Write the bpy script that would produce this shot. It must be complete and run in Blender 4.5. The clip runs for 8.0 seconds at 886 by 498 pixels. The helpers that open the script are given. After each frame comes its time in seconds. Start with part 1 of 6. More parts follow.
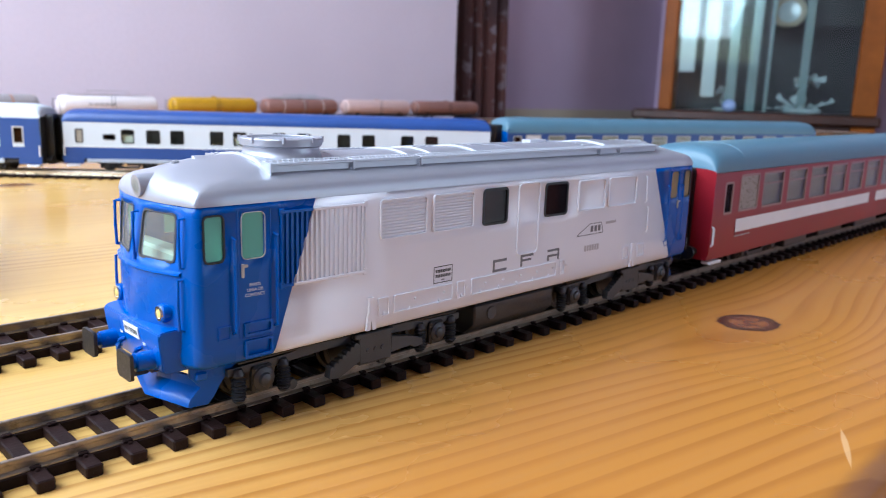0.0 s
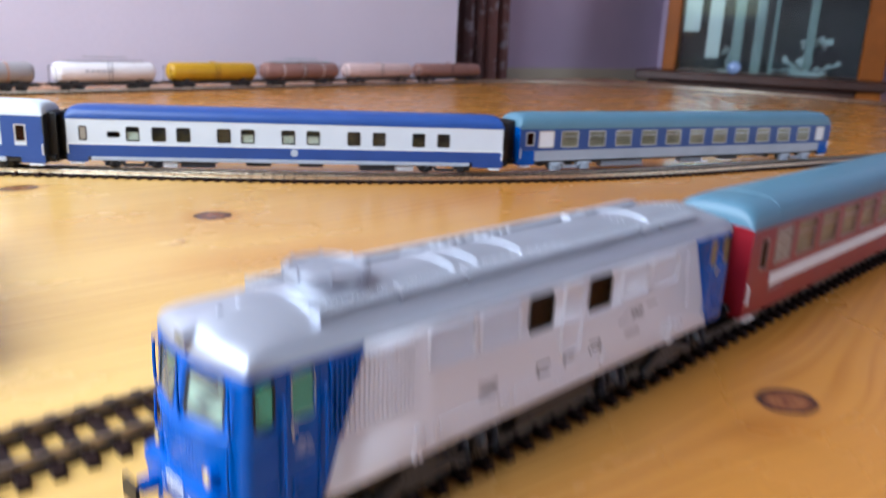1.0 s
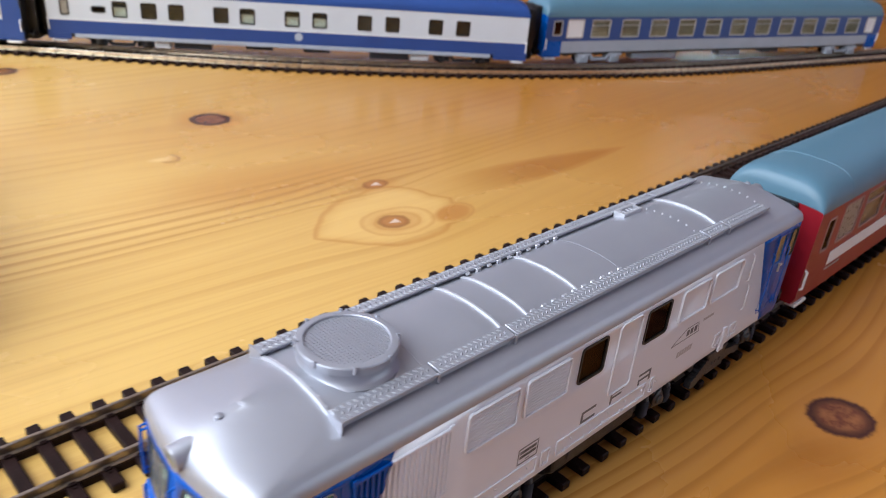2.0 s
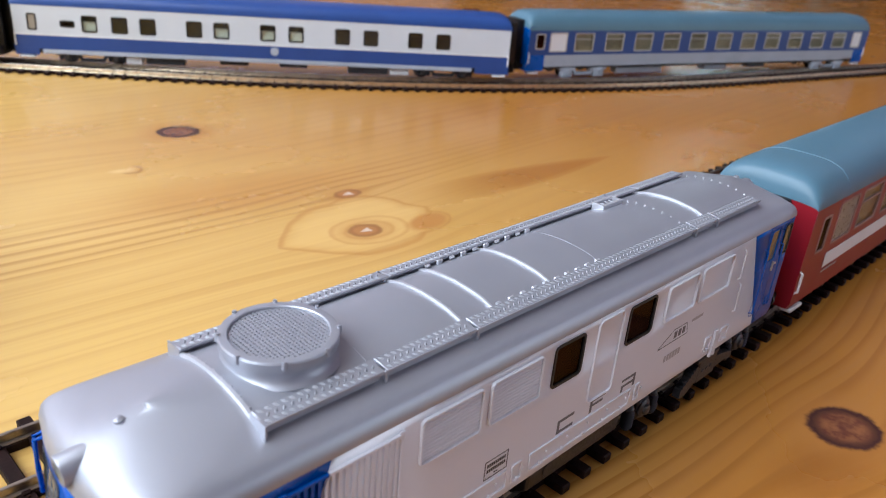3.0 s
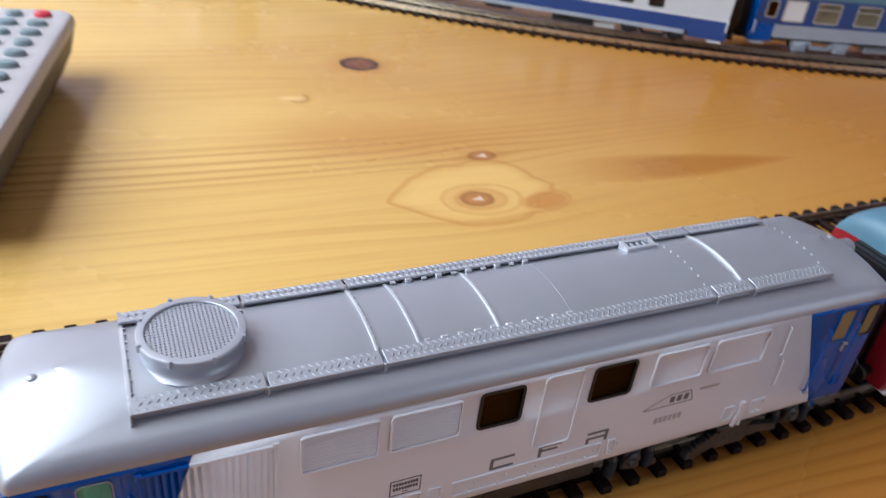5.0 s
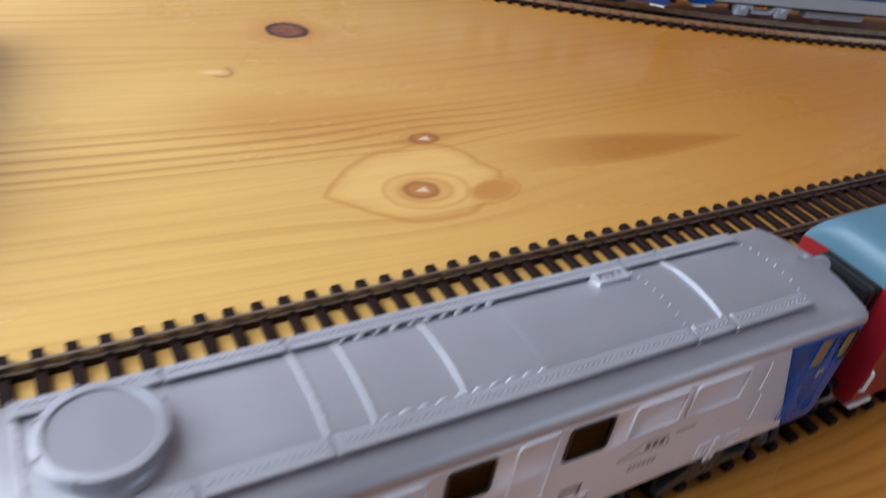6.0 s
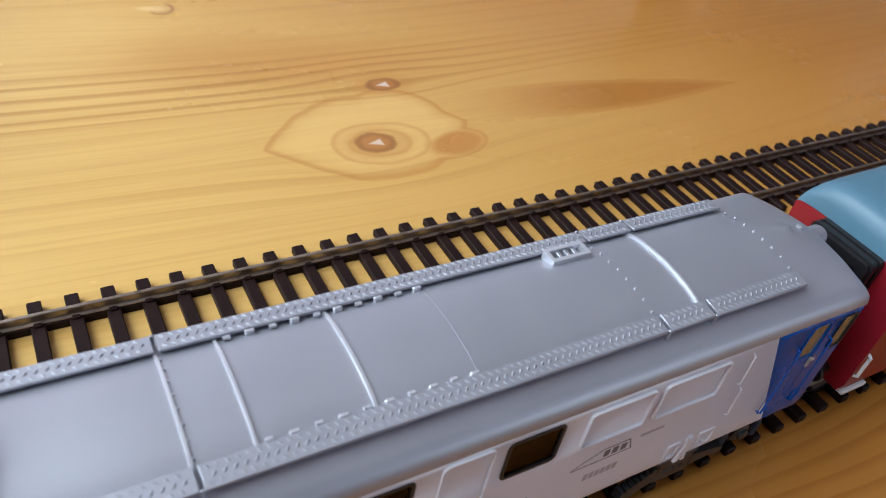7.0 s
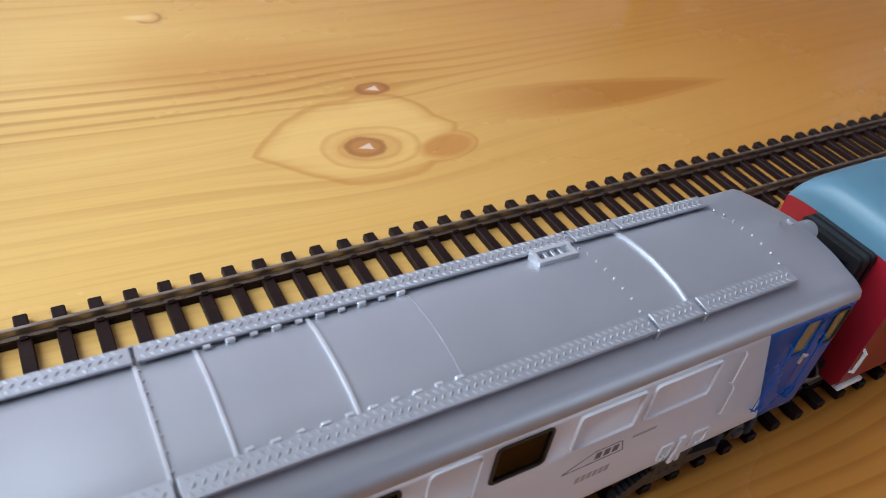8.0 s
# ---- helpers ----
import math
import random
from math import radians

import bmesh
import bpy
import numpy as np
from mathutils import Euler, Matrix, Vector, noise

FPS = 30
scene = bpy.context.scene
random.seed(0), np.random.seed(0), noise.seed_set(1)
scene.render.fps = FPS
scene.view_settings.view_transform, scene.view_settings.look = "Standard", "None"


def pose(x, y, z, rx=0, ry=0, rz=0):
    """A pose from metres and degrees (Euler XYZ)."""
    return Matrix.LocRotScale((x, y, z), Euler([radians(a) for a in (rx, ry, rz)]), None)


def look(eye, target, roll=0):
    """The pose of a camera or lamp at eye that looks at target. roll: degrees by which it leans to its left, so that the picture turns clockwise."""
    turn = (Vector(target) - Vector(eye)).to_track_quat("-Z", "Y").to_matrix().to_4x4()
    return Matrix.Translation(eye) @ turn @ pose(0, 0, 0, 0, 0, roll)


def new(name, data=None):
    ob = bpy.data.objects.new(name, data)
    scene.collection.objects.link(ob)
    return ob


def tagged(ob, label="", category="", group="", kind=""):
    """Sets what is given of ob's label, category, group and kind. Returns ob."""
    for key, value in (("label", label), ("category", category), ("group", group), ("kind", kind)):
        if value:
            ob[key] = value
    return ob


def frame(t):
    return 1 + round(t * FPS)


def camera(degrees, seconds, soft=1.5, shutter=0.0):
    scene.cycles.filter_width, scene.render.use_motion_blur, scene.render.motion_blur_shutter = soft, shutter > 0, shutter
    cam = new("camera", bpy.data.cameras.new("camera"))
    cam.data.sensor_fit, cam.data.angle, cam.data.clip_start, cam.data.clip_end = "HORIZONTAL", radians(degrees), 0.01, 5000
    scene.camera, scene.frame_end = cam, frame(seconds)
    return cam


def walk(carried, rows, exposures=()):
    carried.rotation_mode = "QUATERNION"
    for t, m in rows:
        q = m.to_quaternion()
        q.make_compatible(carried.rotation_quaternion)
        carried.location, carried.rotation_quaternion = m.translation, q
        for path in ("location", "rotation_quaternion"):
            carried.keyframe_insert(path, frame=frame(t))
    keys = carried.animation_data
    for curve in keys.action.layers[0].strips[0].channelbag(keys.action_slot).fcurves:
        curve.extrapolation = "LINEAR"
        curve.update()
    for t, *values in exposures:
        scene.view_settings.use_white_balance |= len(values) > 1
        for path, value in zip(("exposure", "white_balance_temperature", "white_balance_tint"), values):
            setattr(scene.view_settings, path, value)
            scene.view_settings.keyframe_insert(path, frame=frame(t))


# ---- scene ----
# camera
cam = camera(59.89, 8.0, soft=0.85, shutter=0.9)
PATH = [
    (0, -0.05200, -0.14704, 0.06937, 78.434, -1.823, -44.400),
    (0.5, -0.05472, -0.14580, 0.07258, 78.101, -1.752, -44.525),
    (0.7, -0.05486, -0.14297, 0.08130, 76.927, -2.876, -44.376),
    (1, -0.04990, -0.12563, 0.10522, 74.643, -2.517, -44.614),
    (1.2, -0.04162, -0.11320, 0.12624, 72.000, -3.076, -43.970),
    (1.5, -0.03796, -0.10175, 0.13702, 66.610, -4.007, -42.924),
    (2, -0.02692, -0.08740, 0.13340, 63.009, -4.787, -43.727),
    (2.2, -0.02169, -0.08573, 0.12852, 63.427, -5.494, -44.271),
    (3.3, -0.01267, -0.08426, 0.11879, 65.691, -4.231, -44.511),
    (3.5, -0.01436, -0.08380, 0.12081, 65.611, -4.590, -44.366),
    (4, 0.00164, -0.08295, 0.13253, 62.524, -4.583, -38.134),
    (4.2, 0.02160, -0.09390, 0.13120, 61.925, -4.850, -30.790),
    (4.5, 0.03703, -0.10888, 0.13240, 58.058, -5.390, -23.010),
    (4.7, 0.03450, -0.10935, 0.14336, 58.336, -5.592, -22.111),
    (5.8, 0.03272, -0.08476, 0.14178, 53.338, -7.937, -28.414),
    (6, 0.03996, -0.07940, 0.14723, 53.769, -8.140, -28.014),
    (6.5, 0.05724, -0.06687, 0.14147, 51.197, -8.332, -27.581),
    (7, 0.06279, -0.06506, 0.13706, 49.847, -8.641, -28.298),
    (7.5, 0.06332, -0.06528, 0.13648, 50.171, -8.004, -28.840),
    (8, 0.06568, -0.06536, 0.13634, 50.239, -7.698, -29.091),
]
walk(cam, [(t, pose(x, y, z, rx, ry, rz)) for t, x, y, z, rx, ry, rz in PATH],
     [(0.0, 0.66, 5550, 10), (0.7, 0.66, 5550, 10), (1.2, 0.42, 5750, 11), (2.0, 0.21, 6150, 13), (3.5, 0.21, 6000, 11), (4.7, 0.22, 6000, 9), (5.8, -0.03, 6100, 12), (6.5, 0.02, 6050, 10), (7.0, 0.06, 5950, 8), (8.0, 0.07, 5900, 8)])
# end camera
cam.data.dof.use_dof = True
cam.data.dof.focus_distance = 0.165
cam.data.dof.aperture_fstop = 36.0

# ---- light: daylight from a west window, and fill from an added south-east window ----
world = bpy.data.worlds.new("sky")
scene.world = world
world.use_nodes = True
wn = world.node_tree
sky = wn.nodes.new("ShaderNodeTexSky")
sky.sky_type = "NISHITA"
sky.sun_disc = False
sky.sun_elevation, sky.sun_rotation = radians(40), radians(250)
wn.nodes["Background"].inputs[1].default_value = 0.12
wn.links.new(sky.outputs[0], wn.nodes["Background"].inputs[0])


def window_and_fill_light(name, m, w, h, watts, colour):
    d = bpy.data.lights.new(name, "AREA")
    d.shape, d.size, d.size_y, d.energy, d.color = "RECTANGLE", w, h, watts, colour
    o = new(name, d)
    o.matrix_world = m
    return o


window_and_fill_light("window_and_fill_light", look((-0.89, 0.45, 1.08), (0.3, 0.25, 0.0)), 1.5, 1.4, 43.5, (0.90, 0.96, 1.0))
# fill lamp added for the loco's near side, as if from a window
window_and_fill_light("window_and_fill_light", look((1.95, -2.42, 0.33), (0.9, 0.0, 0.2)), 1.7, 2.0, 11, (0.92, 0.97, 1.0))
scene.view_settings.exposure = 0.0

MM = 0.001


# ---- materials ----
def nodes_of(name):
    m = bpy.data.materials.new(name)
    m.use_nodes = True
    return m, m.node_tree, m.node_tree.nodes["Principled BSDF"]


def mix_rgb(nt, fac, a, b, blend="MIX"):
    n = nt.nodes.new("ShaderNodeMix")
    n.data_type, n.blend_type = "RGBA", blend
    for sock, v in ((n.inputs[0], fac), (n.inputs[6], a), (n.inputs[7], b)):
        if hasattr(v, "links"):
            nt.links.new(v, sock)
        elif isinstance(v, (int, float)):
            sock.default_value = v
        else:
            sock.default_value = (*v, 1)
    return n.outputs[2]


def math_node(nt, op, a, b=0.0, c=0.0, clamp=False):
    n = nt.nodes.new("ShaderNodeMath")
    n.operation, n.use_clamp = op, clamp
    for sock, v in zip(n.inputs, (a, b, c)):
        if hasattr(v, "links"):
            nt.links.new(v, sock)
        else:
            sock.default_value = v
    return n.outputs[0]


def noise_node(nt, vec, scale, detail=3.0, rough=0.55):
    n = nt.nodes.new("ShaderNodeTexNoise")
    n.inputs["Scale"].default_value, n.inputs["Detail"].default_value, n.inputs["Roughness"].default_value = scale, detail, rough
    nt.links.new(vec, n.inputs["Vector"])
    return n.outputs[0]


def ramp(nt, v, stops):
    n = nt.nodes.new("ShaderNodeMapRange")
    n.interpolation_type = "SMOOTHSTEP"
    n.inputs[1].default_value, n.inputs[2].default_value, n.inputs[3].default_value, n.inputs[4].default_value = stops
    nt.links.new(v, n.inputs[0])
    return n.outputs[0]


def surface(name, colour, rough=0.4, metal=0.0, var=0.12, fine=900.0, coarse=35.0, bump=0.15, coat=0.0, dirt=None, spec=0.5, even=False):
    """Paint, plastic or metal with grain and stains at two scales, in metres."""
    m, nt, b = nodes_of(name)
    co = nt.nodes.new("ShaderNodeTexCoord").outputs["Object"]
    f, c = noise_node(nt, co, fine, 4), noise_node(nt, co, coarse, 3)
    dark = tuple(x * (1 - var) for x in colour)
    light = tuple(min(1, x * (1 + var * 0.6)) for x in colour)
    col = mix_rgb(nt, ramp(nt, c, (0.3, 0.7, 0, 1)), dark, light)
    if not even:
        col = mix_rgb(nt, ramp(nt, f, (0.35, 0.65, 0, 0.35)), col, dark)
    if dirt:
        col = mix_rgb(nt, ramp(nt, noise_node(nt, co, coarse * 3.3, 5), (0.52, 0.75, 0, 0.6)), col, dirt)
    nt.links.new(col, b.inputs["Base Color"])
    if even:
        nt.links.new(ramp(nt, c, (0.25, 0.75, max(0.03, rough - 0.025), min(1, rough + 0.03))), b.inputs["Roughness"])
    else:
        nt.links.new(ramp(nt, f, (0.2, 0.8, max(0.03, rough - 0.07), min(1, rough + 0.08))), b.inputs["Roughness"])
    b.inputs["Metallic"].default_value = metal
    b.inputs["Specular IOR Level"].default_value = spec
    b.inputs["Coat Weight"].default_value = coat
    b.inputs["Coat Roughness"].default_value = 0.1
    if bump:
        n = nt.nodes.new("ShaderNodeBump")
        n.inputs["Strength"].default_value, n.inputs["Distance"].default_value = bump, 0.0001
        nt.links.new(f, n.inputs["Height"])
        nt.links.new(n.outputs[0], b.inputs["Normal"])
    return m


def glass(name, tint, gloss=1.0, milk=None, haziness=0.45):
    """Thin glazing: tinted see-through with a mirror-like sheen that grows towards the edge of view."""
    m, nt, b = nodes_of(name)
    clear, shine, mix = nt.nodes.new("ShaderNodeBsdfTransparent"), nt.nodes.new("ShaderNodeBsdfGlossy"), nt.nodes.new("ShaderNodeMixShader")
    clear.inputs[0].default_value = (*tint, 1)
    shine.inputs["Roughness"].default_value = 0.04
    facing = nt.nodes.new("ShaderNodeLayerWeight").outputs["Facing"]
    nt.links.new(math_node(nt, "MULTIPLY_ADD", math_node(nt, "POWER", facing, 5.0), 0.85 * gloss, 0.045 * gloss), mix.inputs[0])
    body = clear.outputs[0]
    if milk:
        haze, blend = nt.nodes.new("ShaderNodeBsdfDiffuse"), nt.nodes.new("ShaderNodeMixShader")
        haze.inputs[0].default_value = (*milk, 1)
        blend.inputs[0].default_value = haziness
        nt.links.new(body, blend.inputs[1])
        nt.links.new(haze.outputs[0], blend.inputs[2])
        body = blend.outputs[0]
    nt.links.new(body, mix.inputs[1])
    nt.links.new(shine.outputs[0], mix.inputs[2])
    nt.links.new(mix.outputs[0], nt.nodes["Material Output"].inputs[0])
    return m


# knots of the table: x, y, reach along and across the grain, core half-length, core half-width, darkness
KNOTS = [
    (0.1640, 0.2750, 0.050, 0.022, 0.0100, 0.0095, 1.0),
    (0.1632, 0.1243, 0.036, 0.018, 0.0068, 0.0056, 0.74),
    (0.1818, 0.1590, 0.030, 0.014, 0.0064, 0.0042, 0.70),
    (0.1853, -0.0480, 0.045, 0.022, 0.0098, 0.0082, 1.3),
    (0.1203, 0.2320, 0.026, 0.012, 0.0030, 0.0020, 0.12),
    (0.1015, 0.4103, 0.050, 0.020, 0.0110, 0.0080, 0.8),
    (0.4300, 0.0900, 0.060, 0.022, 0.0050, 0.0040, 0.3),
    (0.6800, 0.5600, 0.060, 0.025, 0.0110, 0.0090, 0.8),
]


def pine():
    m, nt, b = nodes_of("varnished_pine")
    co = nt.nodes.new("ShaderNodeTexCoord").outputs["Object"]
    sep = nt.nodes.new("ShaderNodeSeparateXYZ")
    nt.links.new(co, sep.inputs[0])
    x, y = sep.outputs[0], sep.outputs[1]

    def op(name, a, b=0.0, c=0.0):
        return math_node(nt, name, a, b, c)

    def stretched(sx, sy, sz=1.0, src=None):
        n = nt.nodes.new("ShaderNodeVectorMath")
        n.operation = "MULTIPLY"
        n.inputs[1].default_value = (sx, sy, sz)
        nt.links.new(src or co, n.inputs[0])
        return n.outputs[0]

    def turned_to(cx, cy, turn):
        dx, dy, a = op("SUBTRACT", x, cx), op("SUBTRACT", y, cy), radians(turn)
        return (op("MULTIPLY_ADD", dx, math.cos(a), op("MULTIPLY", dy, math.sin(a))),
                op("MULTIPLY_ADD", dy, math.cos(a), op("MULTIPLY", dx, -math.sin(a))))

    def squared(v, r):
        return op("POWER", op("ABSOLUTE", op("DIVIDE", v, r)), 2.0)

    def oval(cx, cy, turn, a, b_):
        ux, uy = turned_to(cx, cy, turn)
        return op("SQRT", op("ADD", squared(ux, a), squared(uy, b_)))

    def lens(cx, cy, turn, half, wide):
        ux, uy = turned_to(cx, cy, turn)
        return op("ADD", op("DIVIDE", op("ABSOLUTE", uy), wide), squared(ux, half)), ux

    def patch(cx, cy, turn, a, b_, most):
        q = op("MULTIPLY_ADD", op("SUBTRACT", broad, 0.5), 0.9, oval(cx, cy, turn, a, b_))
        return ramp(nt, q, (0.2, 1.25, most, 0.0))

    warp = noise_node(nt, stretched(1.8, 5.0), 1.0, 2)
    broad = noise_node(nt, stretched(9.0, 22.0), 1.3, 3)
    ripple = noise_node(nt, co, 55.0, 2)
    front = ramp(nt, y, (-0.03, 0.03, 1.0, 0.0))
    # the grain dips towards the pair of knots from both sides, more steeply before the rails
    bow = op("SQRT", op("ADD", squared(op("SUBTRACT", x, op("MULTIPLY_ADD", front, 0.04, 0.165)), 1.0), 0.0012))
    v = op("SUBTRACT", y, op("MULTIPLY", bow, op("MULTIPLY_ADD", front, 0.13, 0.062)))
    v = op("MULTIPLY_ADD", op("SUBTRACT", warp, 0.5), 0.016, v)
    core = rim_ = halo = pale = ring = None
    wob = noise_node(nt, co, 260.0, 3)
    for kx, ky, sx, sy, cl, cw, depth in KNOTS:
        dx, dy = op("SUBTRACT", x, kx), op("SUBTRACT", y, ky)
        g = op("EXPONENT", op("MULTIPLY", op("ADD", squared(dx, sx), squared(dy, sy)), -1.0))
        v = op("MULTIPLY_ADD", op("MULTIPLY", dy, g), -0.75, v)
        q = op("MULTIPLY_ADD", op("SUBTRACT", wob, 0.5), 0.36, oval(kx, ky, -14.0 if depth > 1.2 else 0.0, cl, cw))
        c = op("MULTIPLY", ramp(nt, q, (0.75, 1.05, 1, 0)), min(1.0, depth))
        e = op("MULTIPLY", op("MULTIPLY", ramp(nt, q, (0.55, 0.95, 0, 1)), ramp(nt, q, (0.95, 1.18, 1, 0))), min(1.0, depth * 1.2))
        h = op("MULTIPLY", ramp(nt, q, (1.0, 2.4, 1, 0)), 0.5 * min(1.0, depth))
        if depth > 0.75:
            core, rim_ = (c, e) if core is None else (op("MAXIMUM", core, c), op("MAXIMUM", rim_, e))
        else:
            pale, ring = (c, e) if pale is None else (op("MAXIMUM", pale, c), op("MAXIMUM", ring, e))
        halo = h if halo is None else op("MAXIMUM", halo, h)
    comb = nt.nodes.new("ShaderNodeCombineXYZ")
    nt.links.new(x, comb.inputs[0])
    nt.links.new(v, comb.inputs[1])
    gv = comb.outputs[0]
    jitter = noise_node(nt, stretched(1.5, 30.0, 1.0, gv), 1.0, 2, 0.5)
    phase = op("MULTIPLY_ADD", jitter, 2.2, op("MULTIPLY", v, 105.0))
    phase = op("MULTIPLY_ADD", op("MINIMUM", op("SUBTRACT", v, 0.0), 0.0), 75.0, phase)
    saw = op("FRACT", phase)
    late = op("MULTIPLY", ramp(nt, saw, (0.42, 0.90, 0, 1)), ramp(nt, saw, (0.91, 1.0, 1, 0)))
    strength = ramp(nt, noise_node(nt, stretched(2.4, 26.0, 1.0, gv), 1.0, 2), (0.36, 0.70, 0.0, 0.27))
    strength = op("MAXIMUM", strength, op("MULTIPLY", front, ramp(nt, broad, (0.3, 0.7, 0.38, 0.66))))
    late = op("MULTIPLY", late, strength)
    # a bundle of close lines that gathers at the smaller knot and fades beyond it
    lane = op("MULTIPLY_ADD", jitter, 0.006, v)
    fine = op("FRACT", op("MULTIPLY_ADD", jitter, 1.6, op("MULTIPLY", lane, 175.0)))
    fine = op("MULTIPLY", ramp(nt, fine, (0.40, 0.80, 0, 1)), ramp(nt, fine, (0.84, 1.0, 1, 0)))
    lane = op("MULTIPLY", ramp(nt, lane, (0.146, 0.158, 0, 0.50)), ramp(nt, lane, (0.176, 0.196, 1, 0)))
    lane = op("MULTIPLY", lane, ramp(nt, x, (0.17, 0.26, 1.0, 0.45)))
    late = op("MAXIMUM", late, op("MULTIPLY", fine, lane))
    fibre = noise_node(nt, stretched(14.0, 700.0, 1.0, gv), 1.0, 2)
    tone = noise_node(nt, stretched(2.0, 6.0), 1.3, 3)
    col = mix_rgb(nt, ramp(nt, tone, (0.3, 0.7, 0, 1)), (0.62, 0.376, 0.100), (0.72, 0.468, 0.150))
    # orange heartwood tone, also darkening away from the window in place of light falloff
    heart_falloff = op("MULTIPLY_ADD", op("MINIMUM", op("SUBTRACT", y, 0.02), 0.0), -4.2, x)
    heart_falloff = op("MULTIPLY_ADD", op("SUBTRACT", warp, 0.5), 0.30, heart_falloff)
    col = mix_rgb(nt, ramp(nt, heart_falloff, (0.0, 0.44, 0.0, 0.92)), col, (0.42, 0.158, 0.019))
    # resinous orange stains beside the knots
    col = mix_rgb(nt, patch(0.150, 0.184, -8.0, 0.085, 0.024, 0.55), col, (0.47, 0.205, 0.040))
    col = mix_rgb(nt, patch(0.185, 0.250, 0.0, 0.075, 0.036, 0.35), col, (0.52, 0.26, 0.075))
    col = mix_rgb(nt, patch(0.166, -0.052, -12.0, 0.026, 0.012, 0.75), col, (0.33, 0.115, 0.016))
    col = mix_rgb(nt, late, col, (0.30, 0.108, 0.014))
    col = mix_rgb(nt, ramp(nt, fibre, (0.4, 0.75, 0, 0.20)), col, (0.42, 0.19, 0.05))
    # rounded figure with a lobe round the larger pale knot
    body, _ = lens(0.1640, 0.1290, 0.0, 0.0365, 0.0250)
    body = op("SMOOTH_MIN", body, oval(0.1765, 0.1370, 0.0, 0.0185, 0.0190), 0.10)
    body = op("SMOOTH_MIN", body, oval(0.1890, 0.1170, 12.0, 0.0135, 0.0078), 0.10)
    body = op("MULTIPLY_ADD", op("SUBTRACT", ripple, 0.5), 0.22, body)
    col = mix_rgb(nt, ramp(nt, body, (0.55, 1.0, 0.34, 0.0)), col, (0.80, 0.52, 0.18))
    edge = op("MULTIPLY", ramp(nt, body, (0.84, 0.98, 0, 0.45)), ramp(nt, body, (0.99, 1.06, 1, 0)))
    col = mix_rgb(nt, edge, col, (0.40, 0.150, 0.026))
    lobe = op("MULTIPLY_ADD", op("SUBTRACT", ripple, 0.5), 0.25, oval(0.1900, 0.1170, 12.0, 0.0130, 0.0075))
    col = mix_rgb(nt, ramp(nt, lobe, (0.6, 1.0, 0.75, 0.0)), col, (0.42, 0.155, 0.026))
    eye = op("MULTIPLY_ADD", op("SUBTRACT", ripple, 0.5), 0.3, oval(0.1655, 0.1240, 0.0, 0.0165, 0.0120))
    for r in (0.62, 1.0):
        arc = op("MULTIPLY", ramp(nt, eye, (r - 0.16, r, 0, 0.34)), ramp(nt, eye, (r, r + 0.08, 1, 0)))
        col = mix_rgb(nt, arc, col, (0.42, 0.165, 0.030))
    # long darker tongue that runs off from the knots
    q, along_ = lens(0.2400, 0.1345, -4.5, 0.0930, 0.0115)
    q = op("MULTIPLY_ADD", op("SUBTRACT", ripple, 0.5), 0.22, q)
    gate = ramp(nt, along_, (-0.045, 0.03, 0, 1))
    col = mix_rgb(nt, op("MULTIPLY", ramp(nt, q, (0.7, 1.05, 0.75, 0.0)), gate), col, (0.36, 0.130, 0.020))
    edge = op("MULTIPLY", op("MULTIPLY", ramp(nt, q, (0.78, 0.98, 0, 0.5)), ramp(nt, q, (0.99, 1.10, 1, 0))), gate)
    col = mix_rgb(nt, edge, col, (0.40, 0.150, 0.026))
    # the knots themselves
    col = mix_rgb(nt, halo, col, (0.44, 0.18, 0.036))
    col = mix_rgb(nt, pale, col, (0.36, 0.130, 0.032))
    col = mix_rgb(nt, op("MULTIPLY", ring, 0.7), col, (0.20, 0.070, 0.018))
    col = mix_rgb(nt, core, col, mix_rgb(nt, ramp(nt, wob, (0.3, 0.7, 0, 1)), (0.12, 0.035, 0.018), (0.27, 0.10, 0.035)))
    col = mix_rgb(nt, rim_, col, (0.055, 0.018, 0.012))
    # a small pale wedge in the middle of both pale knots
    for kx, ky in ((0.1628, 0.1241), (0.1810, 0.1588)):
        dx, dy = op("SUBTRACT", x, kx), op("SUBTRACT", y, ky)
        taper = op("MULTIPLY_ADD", dx, -0.40, op("ABSOLUTE", dy))
        pale_wedge = op("MULTIPLY", ramp(nt, taper, (0.0006, 0.0012, 1, 0)), op("MULTIPLY", ramp(nt, dx, (0.0022, 0.0030, 1, 0)), ramp(nt, dx, (-0.0038, -0.0030, 0, 1))))
        col = mix_rgb(nt, op("MULTIPLY", pale_wedge, 0.6), col, (0.82, 0.68, 0.54))
    # healed branch stub: a pale ridge hooked round by a dark stroke
    q = op("MULTIPLY_ADD", op("SUBTRACT", ripple, 0.5), 0.3, oval(0.1175, 0.2335, -12.0, 0.0075, 0.0030))
    col = mix_rgb(nt, ramp(nt, q, (0.3, 1.1, 0.55, 0.0)), col, (0.84, 0.58, 0.26))
    q = oval(0.1200, 0.2335, 0.0, 0.0050, 0.0052)
    hook = op("MULTIPLY", ramp(nt, q, (0.70, 0.95, 0, 0.75)), ramp(nt, q, (1.0, 1.2, 1, 0)))
    hook = op("MULTIPLY", hook, ramp(nt, op("SUBTRACT", x, y), (-0.1165, -0.1120, 0, 1)))
    col = mix_rgb(nt, hook, col, (0.26, 0.098, 0.022))
    # pale narrow mark at the rounded edge
    q, _ = lens(0.1155, -0.1006, 26.5, 0.0085, 0.0009)
